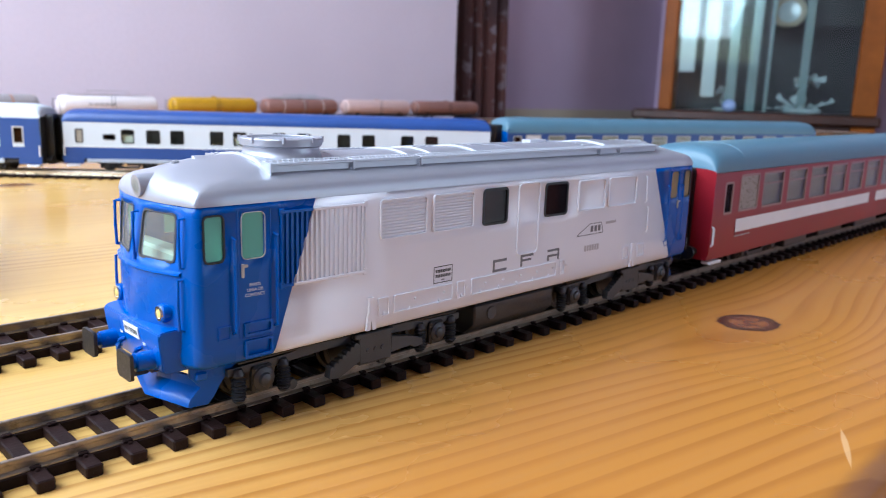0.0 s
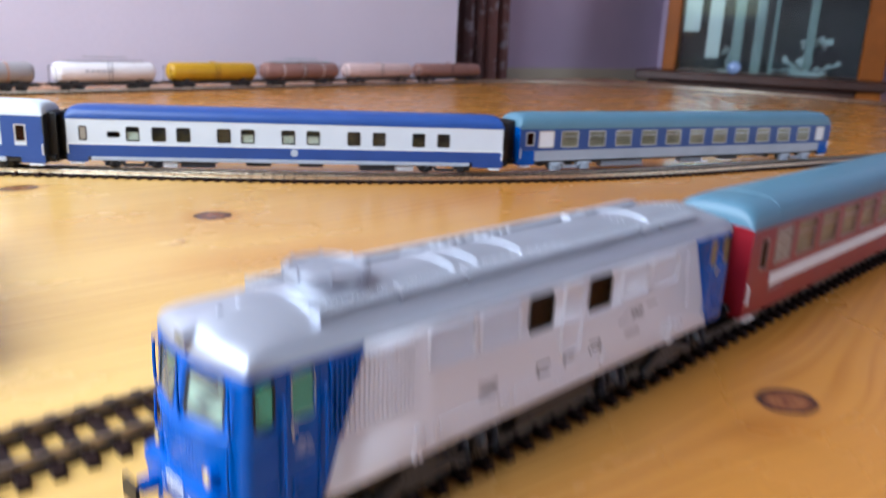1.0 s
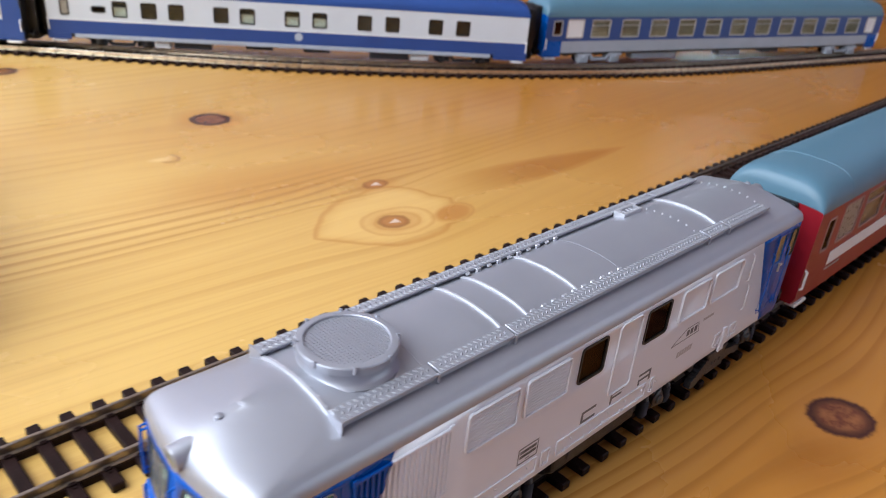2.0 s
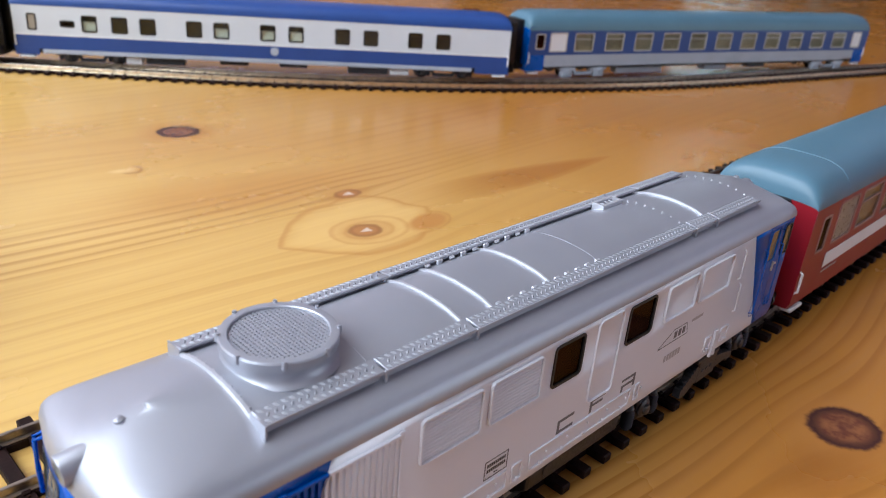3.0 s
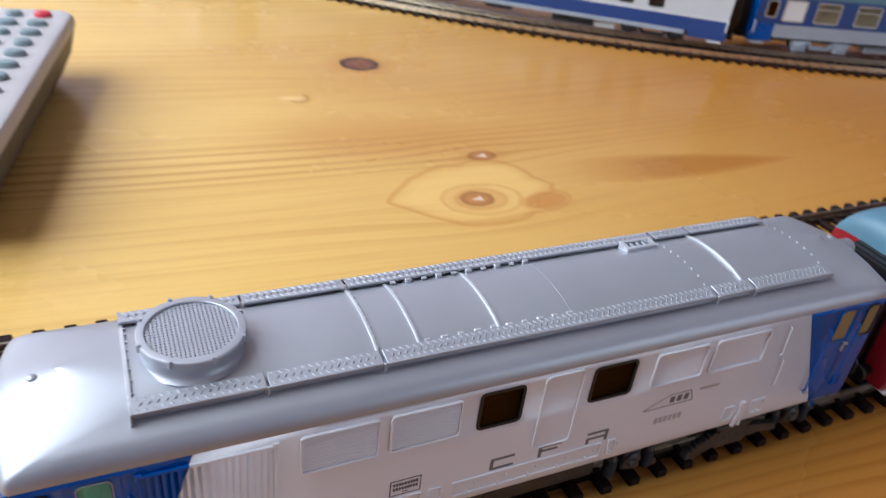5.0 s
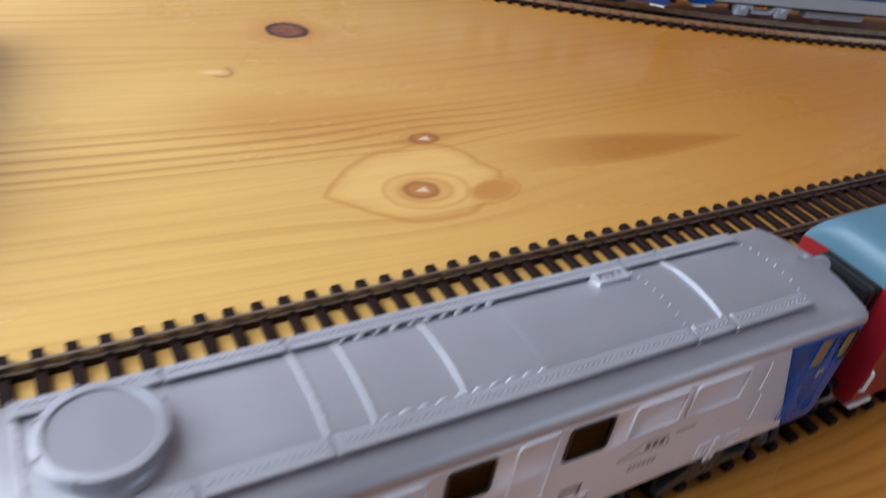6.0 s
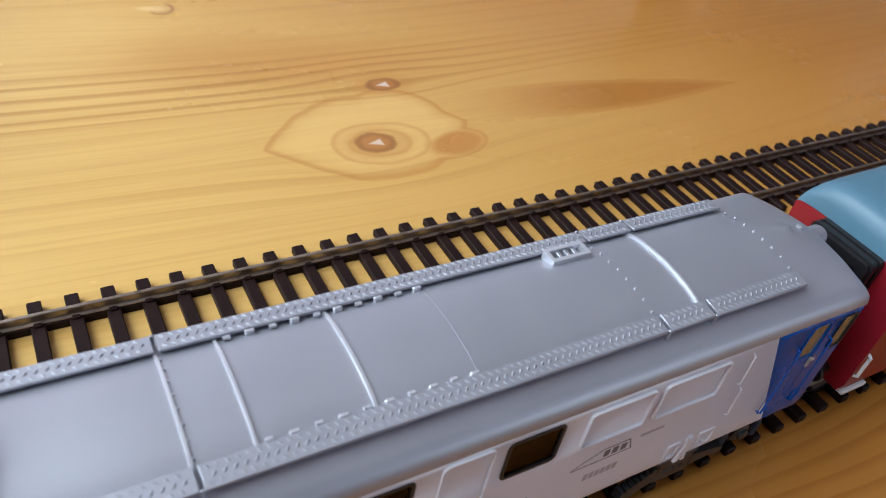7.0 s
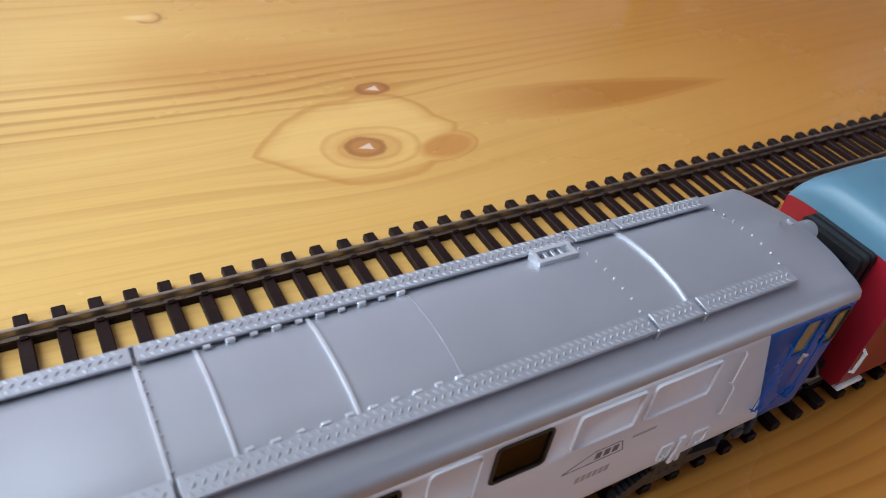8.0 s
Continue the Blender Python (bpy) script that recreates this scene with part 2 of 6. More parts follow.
    col = mix_rgb(nt, ramp(nt, q, (0.5, 1.05, 0.42, 0.0)), col, (0.78, 0.52, 0.25))
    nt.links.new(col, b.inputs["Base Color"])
    smudge = noise_node(nt, stretched(9.0, 14.0), 1.0, 5)
    nt.links.new(ramp(nt, smudge, (0.25, 0.75, 0.19, 0.31)), b.inputs["Roughness"])
    b.inputs["Specular IOR Level"].default_value = 0.32
    bm_n = nt.nodes.new("ShaderNodeBump")
    bm_n.inputs["Strength"].default_value, bm_n.inputs["Distance"].default_value = 0.012, 0.0002
    nt.links.new(smudge, bm_n.inputs["Height"])
    nt.links.new(bm_n.outputs[0], b.inputs["Normal"])
    return m


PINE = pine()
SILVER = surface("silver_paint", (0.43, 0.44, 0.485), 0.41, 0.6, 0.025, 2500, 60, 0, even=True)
# brighter copy of the roof silver; highlights on raised details are in its colour
SILVER_GLINT = surface("silver_paint_with_glint", (0.66, 0.67, 0.71), 0.30, 0.5, 0.04, 2500, 60, 0, even=True)
TREAD = surface("dull_silver_tread", (0.36, 0.37, 0.40), 0.55, 0.4, 0.1, 2500, 60, 0)
CREAM_WHITE = surface("white_paint", (0.78, 0.785, 0.83), 0.42, 0, 0.02, 2200, 40, 0, even=True)
BLUE = surface("blue_paint", (0.002, 0.088, 0.41), 0.27, 0, 0.06, 2200, 60, 0, even=True, spec=0.30)
BLACK = surface("black_plastic", (0.012, 0.011, 0.012), 0.42, 0, 0.2, 1800, 200, 0.2)
WHEEL = surface("blackened_steel", (0.07, 0.065, 0.06), 0.38, 0.7, 0.2, 1500, 150, 0.1)
GREY = surface("grey_plastic", (0.036, 0.038, 0.043), 0.38, 0, 0.22, 1800, 180, 0.3)
SLEEPER = surface("brown_plastic", (0.018, 0.0085, 0.0072), 0.5, 0, 0.3, 1500, 250, 0.3, spec=0.12)
RAIL = surface("nickel_silver", (0.36, 0.30, 0.24), 0.34, 0.85, 0.2, 1500, 120, 0.2, dirt=(0.06, 0.042, 0.032))
BRIGHT_RAIL = surface("bright_nickel_silver", (0.80, 0.73, 0.60), 0.30, 1.0, 0.12, 1500, 120, 0.1)
GREEN_GLASS = glass("green_glazing", (0.55, 0.95, 0.82), 1.0, (0.15, 0.50, 0.38))
CLEAR_GLASS = glass("clear_glazing", (0.86, 0.90, 0.86))
DARK_GLASS = glass("smoked_glazing", (0.44, 0.29, 0.23), 0.4)
SCREEN_FRAME = surface("dull_metal_frame", (0.07, 0.075, 0.09), 0.4, 0.3, 0.08, 1500, 100, 0.0)
# pale haze mixed into clear glass, in place of light in the cab
SCREEN_GLASS = glass("windscreen_glazing", (0.88, 0.92, 0.88), 1.0, (0.55, 0.54, 0.50), 0.24)
AMBER_GLASS = glass("tan_glazing", (0.80, 0.66, 0.42), 1.0, (0.52, 0.42, 0.22))
GASKET = surface("rubber_gasket", (0.010, 0.010, 0.012), 0.5, 0, 0.1, 2000, 100, 0.1)
CHROME = surface("chrome", (0.75, 0.73, 0.70), 0.18, 1.0, 0.04, 1500, 100, 0.0)
AMBER = surface("lamp_lens", (0.85, 0.62, 0.18), 0.15, 0, 0.1, 1500, 200, 0.0, coat=1.0)
INTERIOR_PALE = surface("cab_interior_grey", (0.62, 0.60, 0.55), 0.5, 0, 0.1, 1500, 100, 0.1)
INTERIOR = surface("cab_interior_green", (0.36, 0.55, 0.40), 0.5, 0, 0.1, 1500, 100, 0.1)
PRINT_GREY = surface("grey_print", (0.16, 0.16, 0.17), 0.5, 0, 0.05, 1500, 100, 0)
PRINT_PALE = surface("pale_grey_print", (0.45, 0.43, 0.44), 0.5, 0, 0.05, 1500, 100, 0)
PRINT_WHITE = surface("white_print", (0.82, 0.82, 0.82), 0.5, 0, 0.03, 1500, 100, 0)
PRINT_BLACK = surface("black_print", (0.03, 0.03, 0.03), 0.5, 0, 0.03, 1500, 100, 0)
RED = surface("red_paint", (0.27, 0.010, 0.018), 0.34, 0, 0.08, 2200, 50, 0, even=True)
ROOF_BLUE = surface("blue_grey_roof_paint", (0.085, 0.178, 0.240), 0.40, 0, 0.05, 2000, 50, 0, even=True)
COACH_WHITE = surface("coach_white_paint", (0.58, 0.62, 0.66), 0.4, 0, 0.03, 2000, 50, 0.05)
COACH_BLUE = surface("coach_blue_paint", (0.020, 0.062, 0.235), 0.38, 0, 0.08, 2000, 50, 0.05)
COACH_GREY = surface("coach_grey_paint", (0.40, 0.44, 0.50), 0.42, 0, 0.08, 2000, 50, 0.05)
BEIGE = surface("coach_interior_beige", (0.50, 0.42, 0.33), 0.55, 0, 0.15, 1500, 100, 0.1)
BROWN_IN = surface("dim_interior_brown", (0.15, 0.07, 0.05), 0.55, 0, 0.25, 1500, 100, 0.1)
FRAME_GREY = surface("window_frame_grey", (0.52, 0.50, 0.47), 0.4, 0.3, 0.08, 1500, 100, 0.05)


# ---- mesh helpers, in millimetres ----
def finish(bm, smooth=False, angle=35):
    me = bpy.data.meshes.new("mesh")
    bmesh.ops.recalc_face_normals(bm, faces=bm.faces[:])
    bm.to_mesh(me)
    bm.free()
    if smooth:
        me.polygons.foreach_set("use_smooth", [True] * len(me.polygons))
        me.set_sharp_from_angle(angle=radians(angle))
    return me


def part(name, bm, material, parent=None, label="", smooth=True, scale=MM):
    bmesh.ops.scale(bm, vec=(scale,) * 3, verts=bm.verts[:])
    me = finish(bm, smooth)
    for mt in (material if isinstance(material, (list, tuple)) else [material]):
        me.materials.append(mt)
    o = new(name, me)
    if parent:
        o.parent = parent
    if label:
        tagged(o, label)
    return o


def thing(name, label, category, m=None, group="", kind=""):
    o = new(name)
    o.empty_display_size = 0.02
    if m is not None:
        o.matrix_world = m
    return tagged(o, label, category, group, kind)


def add(bm, other):
    me = bpy.data.meshes.new("t")
    other.to_mesh(me)
    other.free()
    bm.from_mesh(me)
    bpy.data.meshes.remove(me)


def box(bm, x0, x1, y0, y1, z0, z1, bevel=0.0, taper=0.0):
    b = bmesh.new()
    vs = [b.verts.new((x, y, z)) for z in (z0, z1) for x, y in ((x0, y0), (x1, y0), (x1, y1), (x0, y1))]
    for q in ((3, 2, 1, 0), (4, 5, 6, 7), (0, 1, 5, 4), (1, 2, 6, 5), (2, 3, 7, 6), (3, 0, 4, 7)):
        b.faces.new([vs[i] for i in q])
    if bevel:
        bmesh.ops.bevel(b, geom=b.edges[:], offset=bevel, segments=1, affect="EDGES")
    add(bm, b)
    return bm


def cyl(bm, p, axis, r0, r1, length, n=20, rings=None):
    """A turned piece from p along axis; rings: (place along, radius)."""
    rings = rings or [(0, r0), (length, r1)]
    a = Vector(axis).normalized()
    u = a.orthogonal().normalized()
    w = a.cross(u)
    rows = [[bm.verts.new(Vector(p) + a * s + (u * math.cos(t) + w * math.sin(t)) * r) for t in [2 * math.pi * k / n for k in range(n)]] for s, r in rings]
    for q0, q1 in zip(rows, rows[1:]):
        for k in range(n):
            bm.faces.new((q0[k], q0[(k + 1) % n], q1[(k + 1) % n], q1[k]))
    bm.faces.new(rows[0][::-1])
    bm.faces.new(rows[-1])
    return bm


def tube(bm, pts, r, n=6):
    pts = [Vector(p) for p in pts]
    rows = []
    for i, p in enumerate(pts):
        d = (pts[min(i + 1, len(pts) - 1)] - pts[max(i - 1, 0)]).normalized()
        u = d.cross(Vector((0.31, 0.2, 0.93))).normalized()
        w = d.cross(u)
        rows.append([bm.verts.new(p + (u * math.cos(t) + w * math.sin(t)) * r) for t in [2 * math.pi * k / n for k in range(n)]])
    for q0, q1 in zip(rows, rows[1:]):
        for k in range(n):
            bm.faces.new((q0[k], q0[(k + 1) % n], q1[(k + 1) % n], q1[k]))
    bm.faces.new(rows[0][::-1])
    bm.faces.new(rows[-1])
    return bm


def rounded(x0, x1, z0, z1, r, n=4):
    out = []
    for cx, cz, a in ((x1 - r, z1 - r, 0), (x0 + r, z1 - r, 90), (x0 + r, z0 + r, 180), (x1 - r, z0 + r, 270)):
        for k in range(n + 1):
            t = radians(a + 90 * k / n)
            out.append((cx + r * math.cos(t), cz + r * math.sin(t)))
    return out


def rim(bm, x0, x1, z0, z1, r, width, y0, y1, put=None):
    """A rounded frame on a wall: from depth y0 out to y1. put maps (x, depth, z) into place."""
    put = put or (lambda x, y, z: (x, y, z))
    o, i = rounded(x0, x1, z0, z1, r), rounded(x0 + width, x1 - width, z0 + width, z1 - width, max(0.15, r - width))
    n = len(o)
    rows = [[bm.verts.new(put(px, y, pz)) for px, pz in ring] for ring, y in ((o, y0), (o, y1), (i, y1), (i, y0))]
    for a, b in zip(rows, rows[1:] + rows[:1]):
        for k in range(n):
            bm.faces.new((a[k], a[(k + 1) % n], b[(k + 1) % n], b[k]))
    return bm


def plate(bm, pts, depth):
    """A flat piece: outline points swept by the vector depth."""
    a = [bm.verts.new(p) for p in pts]
    b = [bm.verts.new(Vector(p) + Vector(depth)) for p in pts]
    n = len(a)
    bm.faces.new(a)
    bm.faces.new(b[::-1])
    for k in range(n):
        bm.faces.new((a[k], b[k], b[(k + 1) % n], a[(k + 1) % n]))
    return bm


def dots(bm, places, r, h=None):
    for p in places:
        cyl(bm, p, (0, 0, 1), r, r * 0.6, h or r * 1.2, 6)
    return bm

# ---- the room ----
WALL_PALE = surface("pale_lilac_wall_paint", (0.70, 0.62, 0.70), 0.75, 0, 0.05, 120, 2.5, 0.3)
WALL_MAUVE = surface("mauve_wall_paint", (0.50, 0.39, 0.52), 0.75, 0, 0.08, 120, 2.5, 0.3)
CEILING = surface("ceiling_paint", (0.72, 0.70, 0.72), 0.8, 0, 0.04, 90, 2.0, 0.2)
FLOOR_MAT = surface("brown_floor_boards", (0.11, 0.06, 0.035), 0.45, 0, 0.25, 60, 4.0, 0.2)
ORANGE_WOOD = surface("orange_stained_wood", (0.31, 0.088, 0.009), 0.45, 0, 0.25, 90, 9.0, 0.15, spec=0.18)
DARK_WOOD = surface("dark_stained_wood", (0.060, 0.020, 0.010), 0.35, 0, 0.25, 90, 9.0, 0.15)
PINK_WOOD = surface("rosy_brown_wood", (0.25, 0.12, 0.085), 0.4, 0, 0.2, 90, 9.0, 0.15)
CREAM = surface("cream_paint", (0.52, 0.45, 0.33), 0.6, 0, 0.08, 90, 6.0, 0.1)
CAB_BACK = surface("dark_cabinet_lining", (0.012, 0.018, 0.020), 0.35, 0.0, 0.15, 60, 4.0, 0.0)
PANE = glass("cabinet_pane", (0.88, 0.93, 0.92))
# two pale colours for window reflections in the cabinet glass
REFLECTION_TEAL = surface("pale_teal_reflection", (0.30, 0.40, 0.40), 0.12, 0.2, 0.15, 40, 9.0, 0.0, coat=0.6)
REFLECTION_WHITE = surface("white_reflection", (0.80, 0.88, 0.88), 0.15, 0, 0.08, 40, 9.0, 0.0, coat=0.8)
CRYSTAL = surface("frosted_crystal", (0.62, 0.72, 0.74), 0.15, 0, 0.15, 90, 20, 0.2, coat=1.0)


def slab(name, x0, x1, y0, y1, z0, z1, material, holes=(), axis="x"):
    """A wall or floor slab in metres; holes: (from, to, z0, z1) along the wall's axis go right through it."""
    bm = bmesh.new()
    if not holes:
        box(bm, x0, x1, y0, y1, z0, z1)
    else:
        a0, a1 = (x0, x1) if axis == "x" else (y0, y1)
        h0, h1, k0, k1 = holes[0]
        for s0, s1, t0, t1 in ((a0, h0, z0, z1), (h1, a1, z0, z1), (h0, h1, z0, k0), (h0, h1, k1, z1)):
            if axis == "x":
                box(bm, s0, s1, y0, y1, t0, t1)
            else:
                box(bm, x0, x1, s0, s1, t0, t1)
        bmesh.ops.remove_doubles(bm, verts=bm.verts[:], dist=1e-5)
    return tagged(part(name, bm, material, None, smooth=False, scale=1.0), kind="structure")


slab("floor", -1.10, 3.1, -2.65, 1.75, -0.80, -0.75, FLOOR_MAT)
slab("ceiling", -1.10, 3.1, -2.65, 1.75, 2.00, 2.05, CEILING)
slab("wall_north", -0.95, 1.508, 1.40, 1.70, -0.75, 2.00, WALL_PALE)
slab("wall_north_recess", 1.508, 2.9, 1.56, 1.70, -0.75, 2.00, WALL_MAUVE)
slab("wall_east", 2.85, 3.0, -2.5, 1.56, -0.75, 2.00, WALL_MAUVE)
slab("wall_west", -1.10, -0.95, -2.5, 1.70, -0.75, 2.00, WALL_PALE, [(-0.35, 1.25, 0.30, 1.86)], "y")
# out of view; the opening is added to suit the south-east fill lamp
slab("wall_south", -1.10, 3.0, -2.65, -2.5, -0.75, 2.00, WALL_MAUVE, [(1.05, 2.83, -0.72, 1.38)], "x")
slab("baseboard", 1.60, 2.85, 1.545, 1.558, -0.12, 0.02, CREAM)


def room_window(name, m, w, h):
    o = thing(name, "unseen white framed window with clear panes", "window", m, kind="structure")
    bm = bmesh.new()
    for a in ((-w / 2, -w / 2 + 0.06, 0, h), (w / 2 - 0.06, w / 2, 0, h), (-w / 2 + 0.06, w / 2 - 0.06, 0, 0.06), (-w / 2 + 0.06, w / 2 - 0.06, h - 0.06, h), (-0.03, 0.03, 0.06, h - 0.06)):
        box(bm, a[0], a[1], -0.03, 0.03, a[2], a[3], 0.004)
    part("window_frame", bm, COACH_WHITE, o, scale=1.0)
    for s in (-1, 1):
        bm = bmesh.new()
        a, b = sorted((s * 0.03, s * (w / 2 - 0.06)))
        box(bm, a, b, -0.004, 0.004, 0.06, h - 0.06)
        p = part("pane", bm, PANE, o, scale=1.0)
        p.visible_shadow = False
    return o


room_window("window_1", pose(-1.03, 0.45, 0.30, 0, 0, -90), 1.6, 1.56)
# added window, out of view, around the south-east fill lamp
room_window("added_window", pose(1.94, -2.58, -0.72), 1.78, 2.1)

# ---- the pine table ----
table = thing("table", "large varnished knotty pine table with rounded edge", "table", pose(0, 0, 0))
bm = bmesh.new()
TX0, TX1, TY0, TY1 = -0.74, 2.16, -0.124, 1.36
profile = [(0.004, -0.040), (0.0, -0.034), (-0.0015, -0.026), (0.0, -0.019), (0.003, -0.0145), (0.008, -0.0118), (0.0125, -0.0110), (0.0148, -0.0108), (0.0155, -0.0098), (0.0158, -0.0075), (0.0172, -0.0046), (0.0200, -0.0023), (0.0240, -0.0008), (0.0300, 0.0), (0.06, 0.0)]
rows = []
for o, z in profile:
    rows.append([bm.verts.new(p) for p in ((TX0 + o, TY0 + o, z), (TX1 - o, TY0 + o, z), (TX1 - o, TY1 - o, z), (TX0 + o, TY1 - o, z))])
for a, b in zip(rows, rows[1:]):
    for k in range(4):
        bm.faces.new((a[k], a[(k + 1) % 4], b[(k + 1) % 4], b[k]))
bm.faces.new(rows[-1])
bm.faces.new(rows[0][::-1])
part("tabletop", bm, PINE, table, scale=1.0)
bm = bmesh.new()
box(bm, TX0 + 0.08, TX1 - 0.08, TY0 + 0.08, TY1 - 0.08, -0.11, -0.040, 0.003)
part("apron", bm, PINE, table, scale=1.0)
for lx in (TX0 + 0.08, TX1 - 0.15):
    for ly in (TY0 + 0.08, TY1 - 0.15):
        bm = bmesh.new()
        box(bm, lx, lx + 0.07, ly, ly + 0.07, -0.75, -0.11, 0.005)
        part("leg", bm, PINE, table, scale=1.0)

# ---- model tracks ----
SL_HALF, SL_PITCH, RAIL_Y = 15.8, 8.1, 8.75


def sleeper_mesh():
    bm = bmesh.new()
    box(bm, -1.55, 1.55, -SL_HALF, SL_HALF, 0.0, 2.3, 0.28)
    for s in (-1, 1):
        for d in (-1, 1):
            box(bm, -0.9, 0.9, s * RAIL_Y + d * 1.35 - 0.55, s * RAIL_Y + d * 1.35 + 0.55, 2.25, 2.95, 0.18)
        cyl(bm, (0, s * (RAIL_Y + 2.5), 2.2), (0, 0, 1), 0.45, 0.35, 0.5, 6)
    cyl(bm, (0.0, -SL_HALF - 0.05, 1.1), (0, 1, 0), 0.3, 0.3, 0.2, 6)
    bmesh.ops.scale(bm, vec=(MM,) * 3, verts=bm.verts[:])
    me = finish(bm)
    me.materials.append(SLEEPER)
    return me


SLEEPER_MESH = sleeper_mesh()


RAIL_PROFILE = [(-1.0, 2.3), (-1.0, 2.55), (-0.25, 2.85), (-0.25, 3.9), (-0.5, 4.1), (-0.5, 4.75), (-0.36, 4.9), (0.36, 4.9), (0.5, 4.75), (0.5, 4.1), (0.25, 3.9), (0.25, 2.85), (1.0, 2.55), (1.0, 2.3)]
STRIP_PROFILE = [(-1.25, 0.05), (-1.25, 2.0), (-1.0, 2.2), (1.0, 2.2), (1.25, 2.0), (1.25, 0.05)]


def rail_part(path, side, parent, metal, prof=RAIL_PROFILE, name="rail"):
    """A bar swept along the path: a rail with foot, web and rounded head, or the dark strip that runs below it."""
    bm = bmesh.new()
    rows = []
    for x, y, h in path:
        nx, ny = -math.sin(h), math.cos(h)
        rows.append([bm.verts.new((x + nx * (side * RAIL_Y + o), y + ny * (side * RAIL_Y + o), z)) for o, z in prof])
    n = len(prof)
    for a, b in zip(rows, rows[1:]):
        for k in range(n):
            bm.faces.new((a[k], a[(k + 1) % n], b[(k + 1) % n], b[k]))
    bm.faces.new(rows[0])
    bm.faces.new(rows[-1][::-1])
    return part(name, bm, metal, parent)


def bent(x, y, h, pieces, step=8.0):
    """A path from (x, y), heading h degrees: pieces of (length, turn in degrees)."""
    h = radians(h)
    out = [(x, y, h)]
    for length, turn in pieces:
        n = max(1, int(round(length / step)))
        d, t = length / n, radians(turn) / n
        for _ in range(n):
            x += d * math.cos(h + t / 2)
            y += d * math.sin(h + t / 2)
            h += t
            out.append((x, y, h))
    return out


def along(path, pitch):
    """Places every pitch along a path."""
    left, out = 0.0, []
    for (x0, y0, h0), (x1, y1, h1) in zip(path, path[1:]):
        d = math.hypot(x1 - x0, y1 - y0)
        while left < d:
            f = left / d
            out.append((x0 + (x1 - x0) * f, y0 + (y1 - y0) * f, h0 + (h1 - h0) * f))
            left += pitch
        left -= d
    return out


def lay_track(label, path, pitch=SL_PITCH, joined=False, metal=RAIL, short=1.0):
    t = thing("model_track", label, "track", pose(0, 0, 0), group="model tracks on the table")
    for s in (-1, 1):
        rail_part(path, s, t, metal)
        rail_part(path, s, t, SLEEPER, STRIP_PROFILE, "dark_rail_strip")
    places = along(path, pitch)
    if joined:
        bm = bmesh.new()
        for x, y, h in places:
            n0 = len(bm.verts)
            box(bm, -1.7, 1.7, -SL_HALF, SL_HALF, 0.0, 2.3)
            bm.verts.ensure_lookup_table()
            bmesh.ops.transform(bm, matrix=Matrix.Translation((x, y, 0)) @ Matrix.Rotation(h, 4, "Z"), verts=bm.verts[n0:])
        tagged(part("sleepers", bm, SLEEPER, t, smooth=False), kind="stuff")
    else:
        for x, y, h in places:
            o = new("sleeper", SLEEPER_MESH)
            o.parent = t
            o.matrix_basis = Matrix.Translation((x * MM, y * MM, 0)) @ Matrix.Rotation(h, 4, "Z") @ Matrix.Diagonal((1, short, 1, 1))
    return t


FRONT_PATH = bent(-306.1, 0.0, 0.0, [(1500, 0)], 50)
MIDDLE_PATH = bent(-305.0, 64.6, 0.13, [(1250, 0)], 50)
REAR_NEAR = bent(205.0, 371.0, 140.0, [(900, 0)], 30)
REAR_PATH = [(x, y, h - math.pi) for x, y, h in reversed(REAR_NEAR)] + bent(205.0, 371.0, -40.0, [(430, 26.0), (620, 2.0)], 12)[1:]
REAR_PATH = [(x - math.sin(h) * 16.4, y + math.cos(h) * 16.4, h) for x, y, h in REAR_PATH]
LOOP_PATH = bent(-700.0 + 60 * math.cos(radians(6.5)), 985.0 + 60 * math.sin(radians(6.5)), 6.5, [(1990, 0), (760, -76), (700, -75)], 25)
lay_track("straight model track with brown sleepers under the silver-roofed locomotive", FRONT_PATH, short=0.95)
lay_track("empty model track with brown sleepers beside the locomotive", MIDDLE_PATH, 7.88)
lay_track("curved model track with shiny rails under the blue coaches", REAR_PATH, 7.6, metal=BRIGHT_RAIL, short=0.88)
lay_track("far curved model track under the tank wagons", LOOP_PATH, 7.6, joined=True, metal=BRIGHT_RAIL)

# ---- the silver, white and blue locomotive ----
loco = thing("model_locomotive", "blue and white model diesel locomotive with silver roof on the track", "model train", pose(0, 0, 0))
XM = 105.6
HALF = [(9.0, 0.0), (9.1, 2.2), (9.35, 4.6), (9.75, 7.2), (10.4, 9.9), (11.3, 12.4), (12.0, 14.6), (12.5, 15.9), (13.1, 16.8), (13.9, 17.2), (14.6, 17.2), (18.5, 17.2), (22.5, 17.2), (27.2, 17.2), (60, 17.2), (90.8, 17.2), (99.9, 17.2), (105.6, 17.2)]
NEAR = HALF[:-1] + [(115.9, 17.2), (125.9, 17.2), (150, 17.2)] + [(2 * XM - x, y) for x, y in reversed(HALF[:14])]
RING = [(x, -y) for x, y in NEAR] + [(x, y) for x, y in reversed(NEAR[1:-1])]
ROWS_Z = [(15.3, 1.5), (15.7, 0.7), (16.6, 0.15), (18.5, 0.0), (24.0, 0.0), (30.0, 0.0), (34.0, 0.0), (36.4, 0.0), (45.5, 0.0), (47.3, 0.0)]


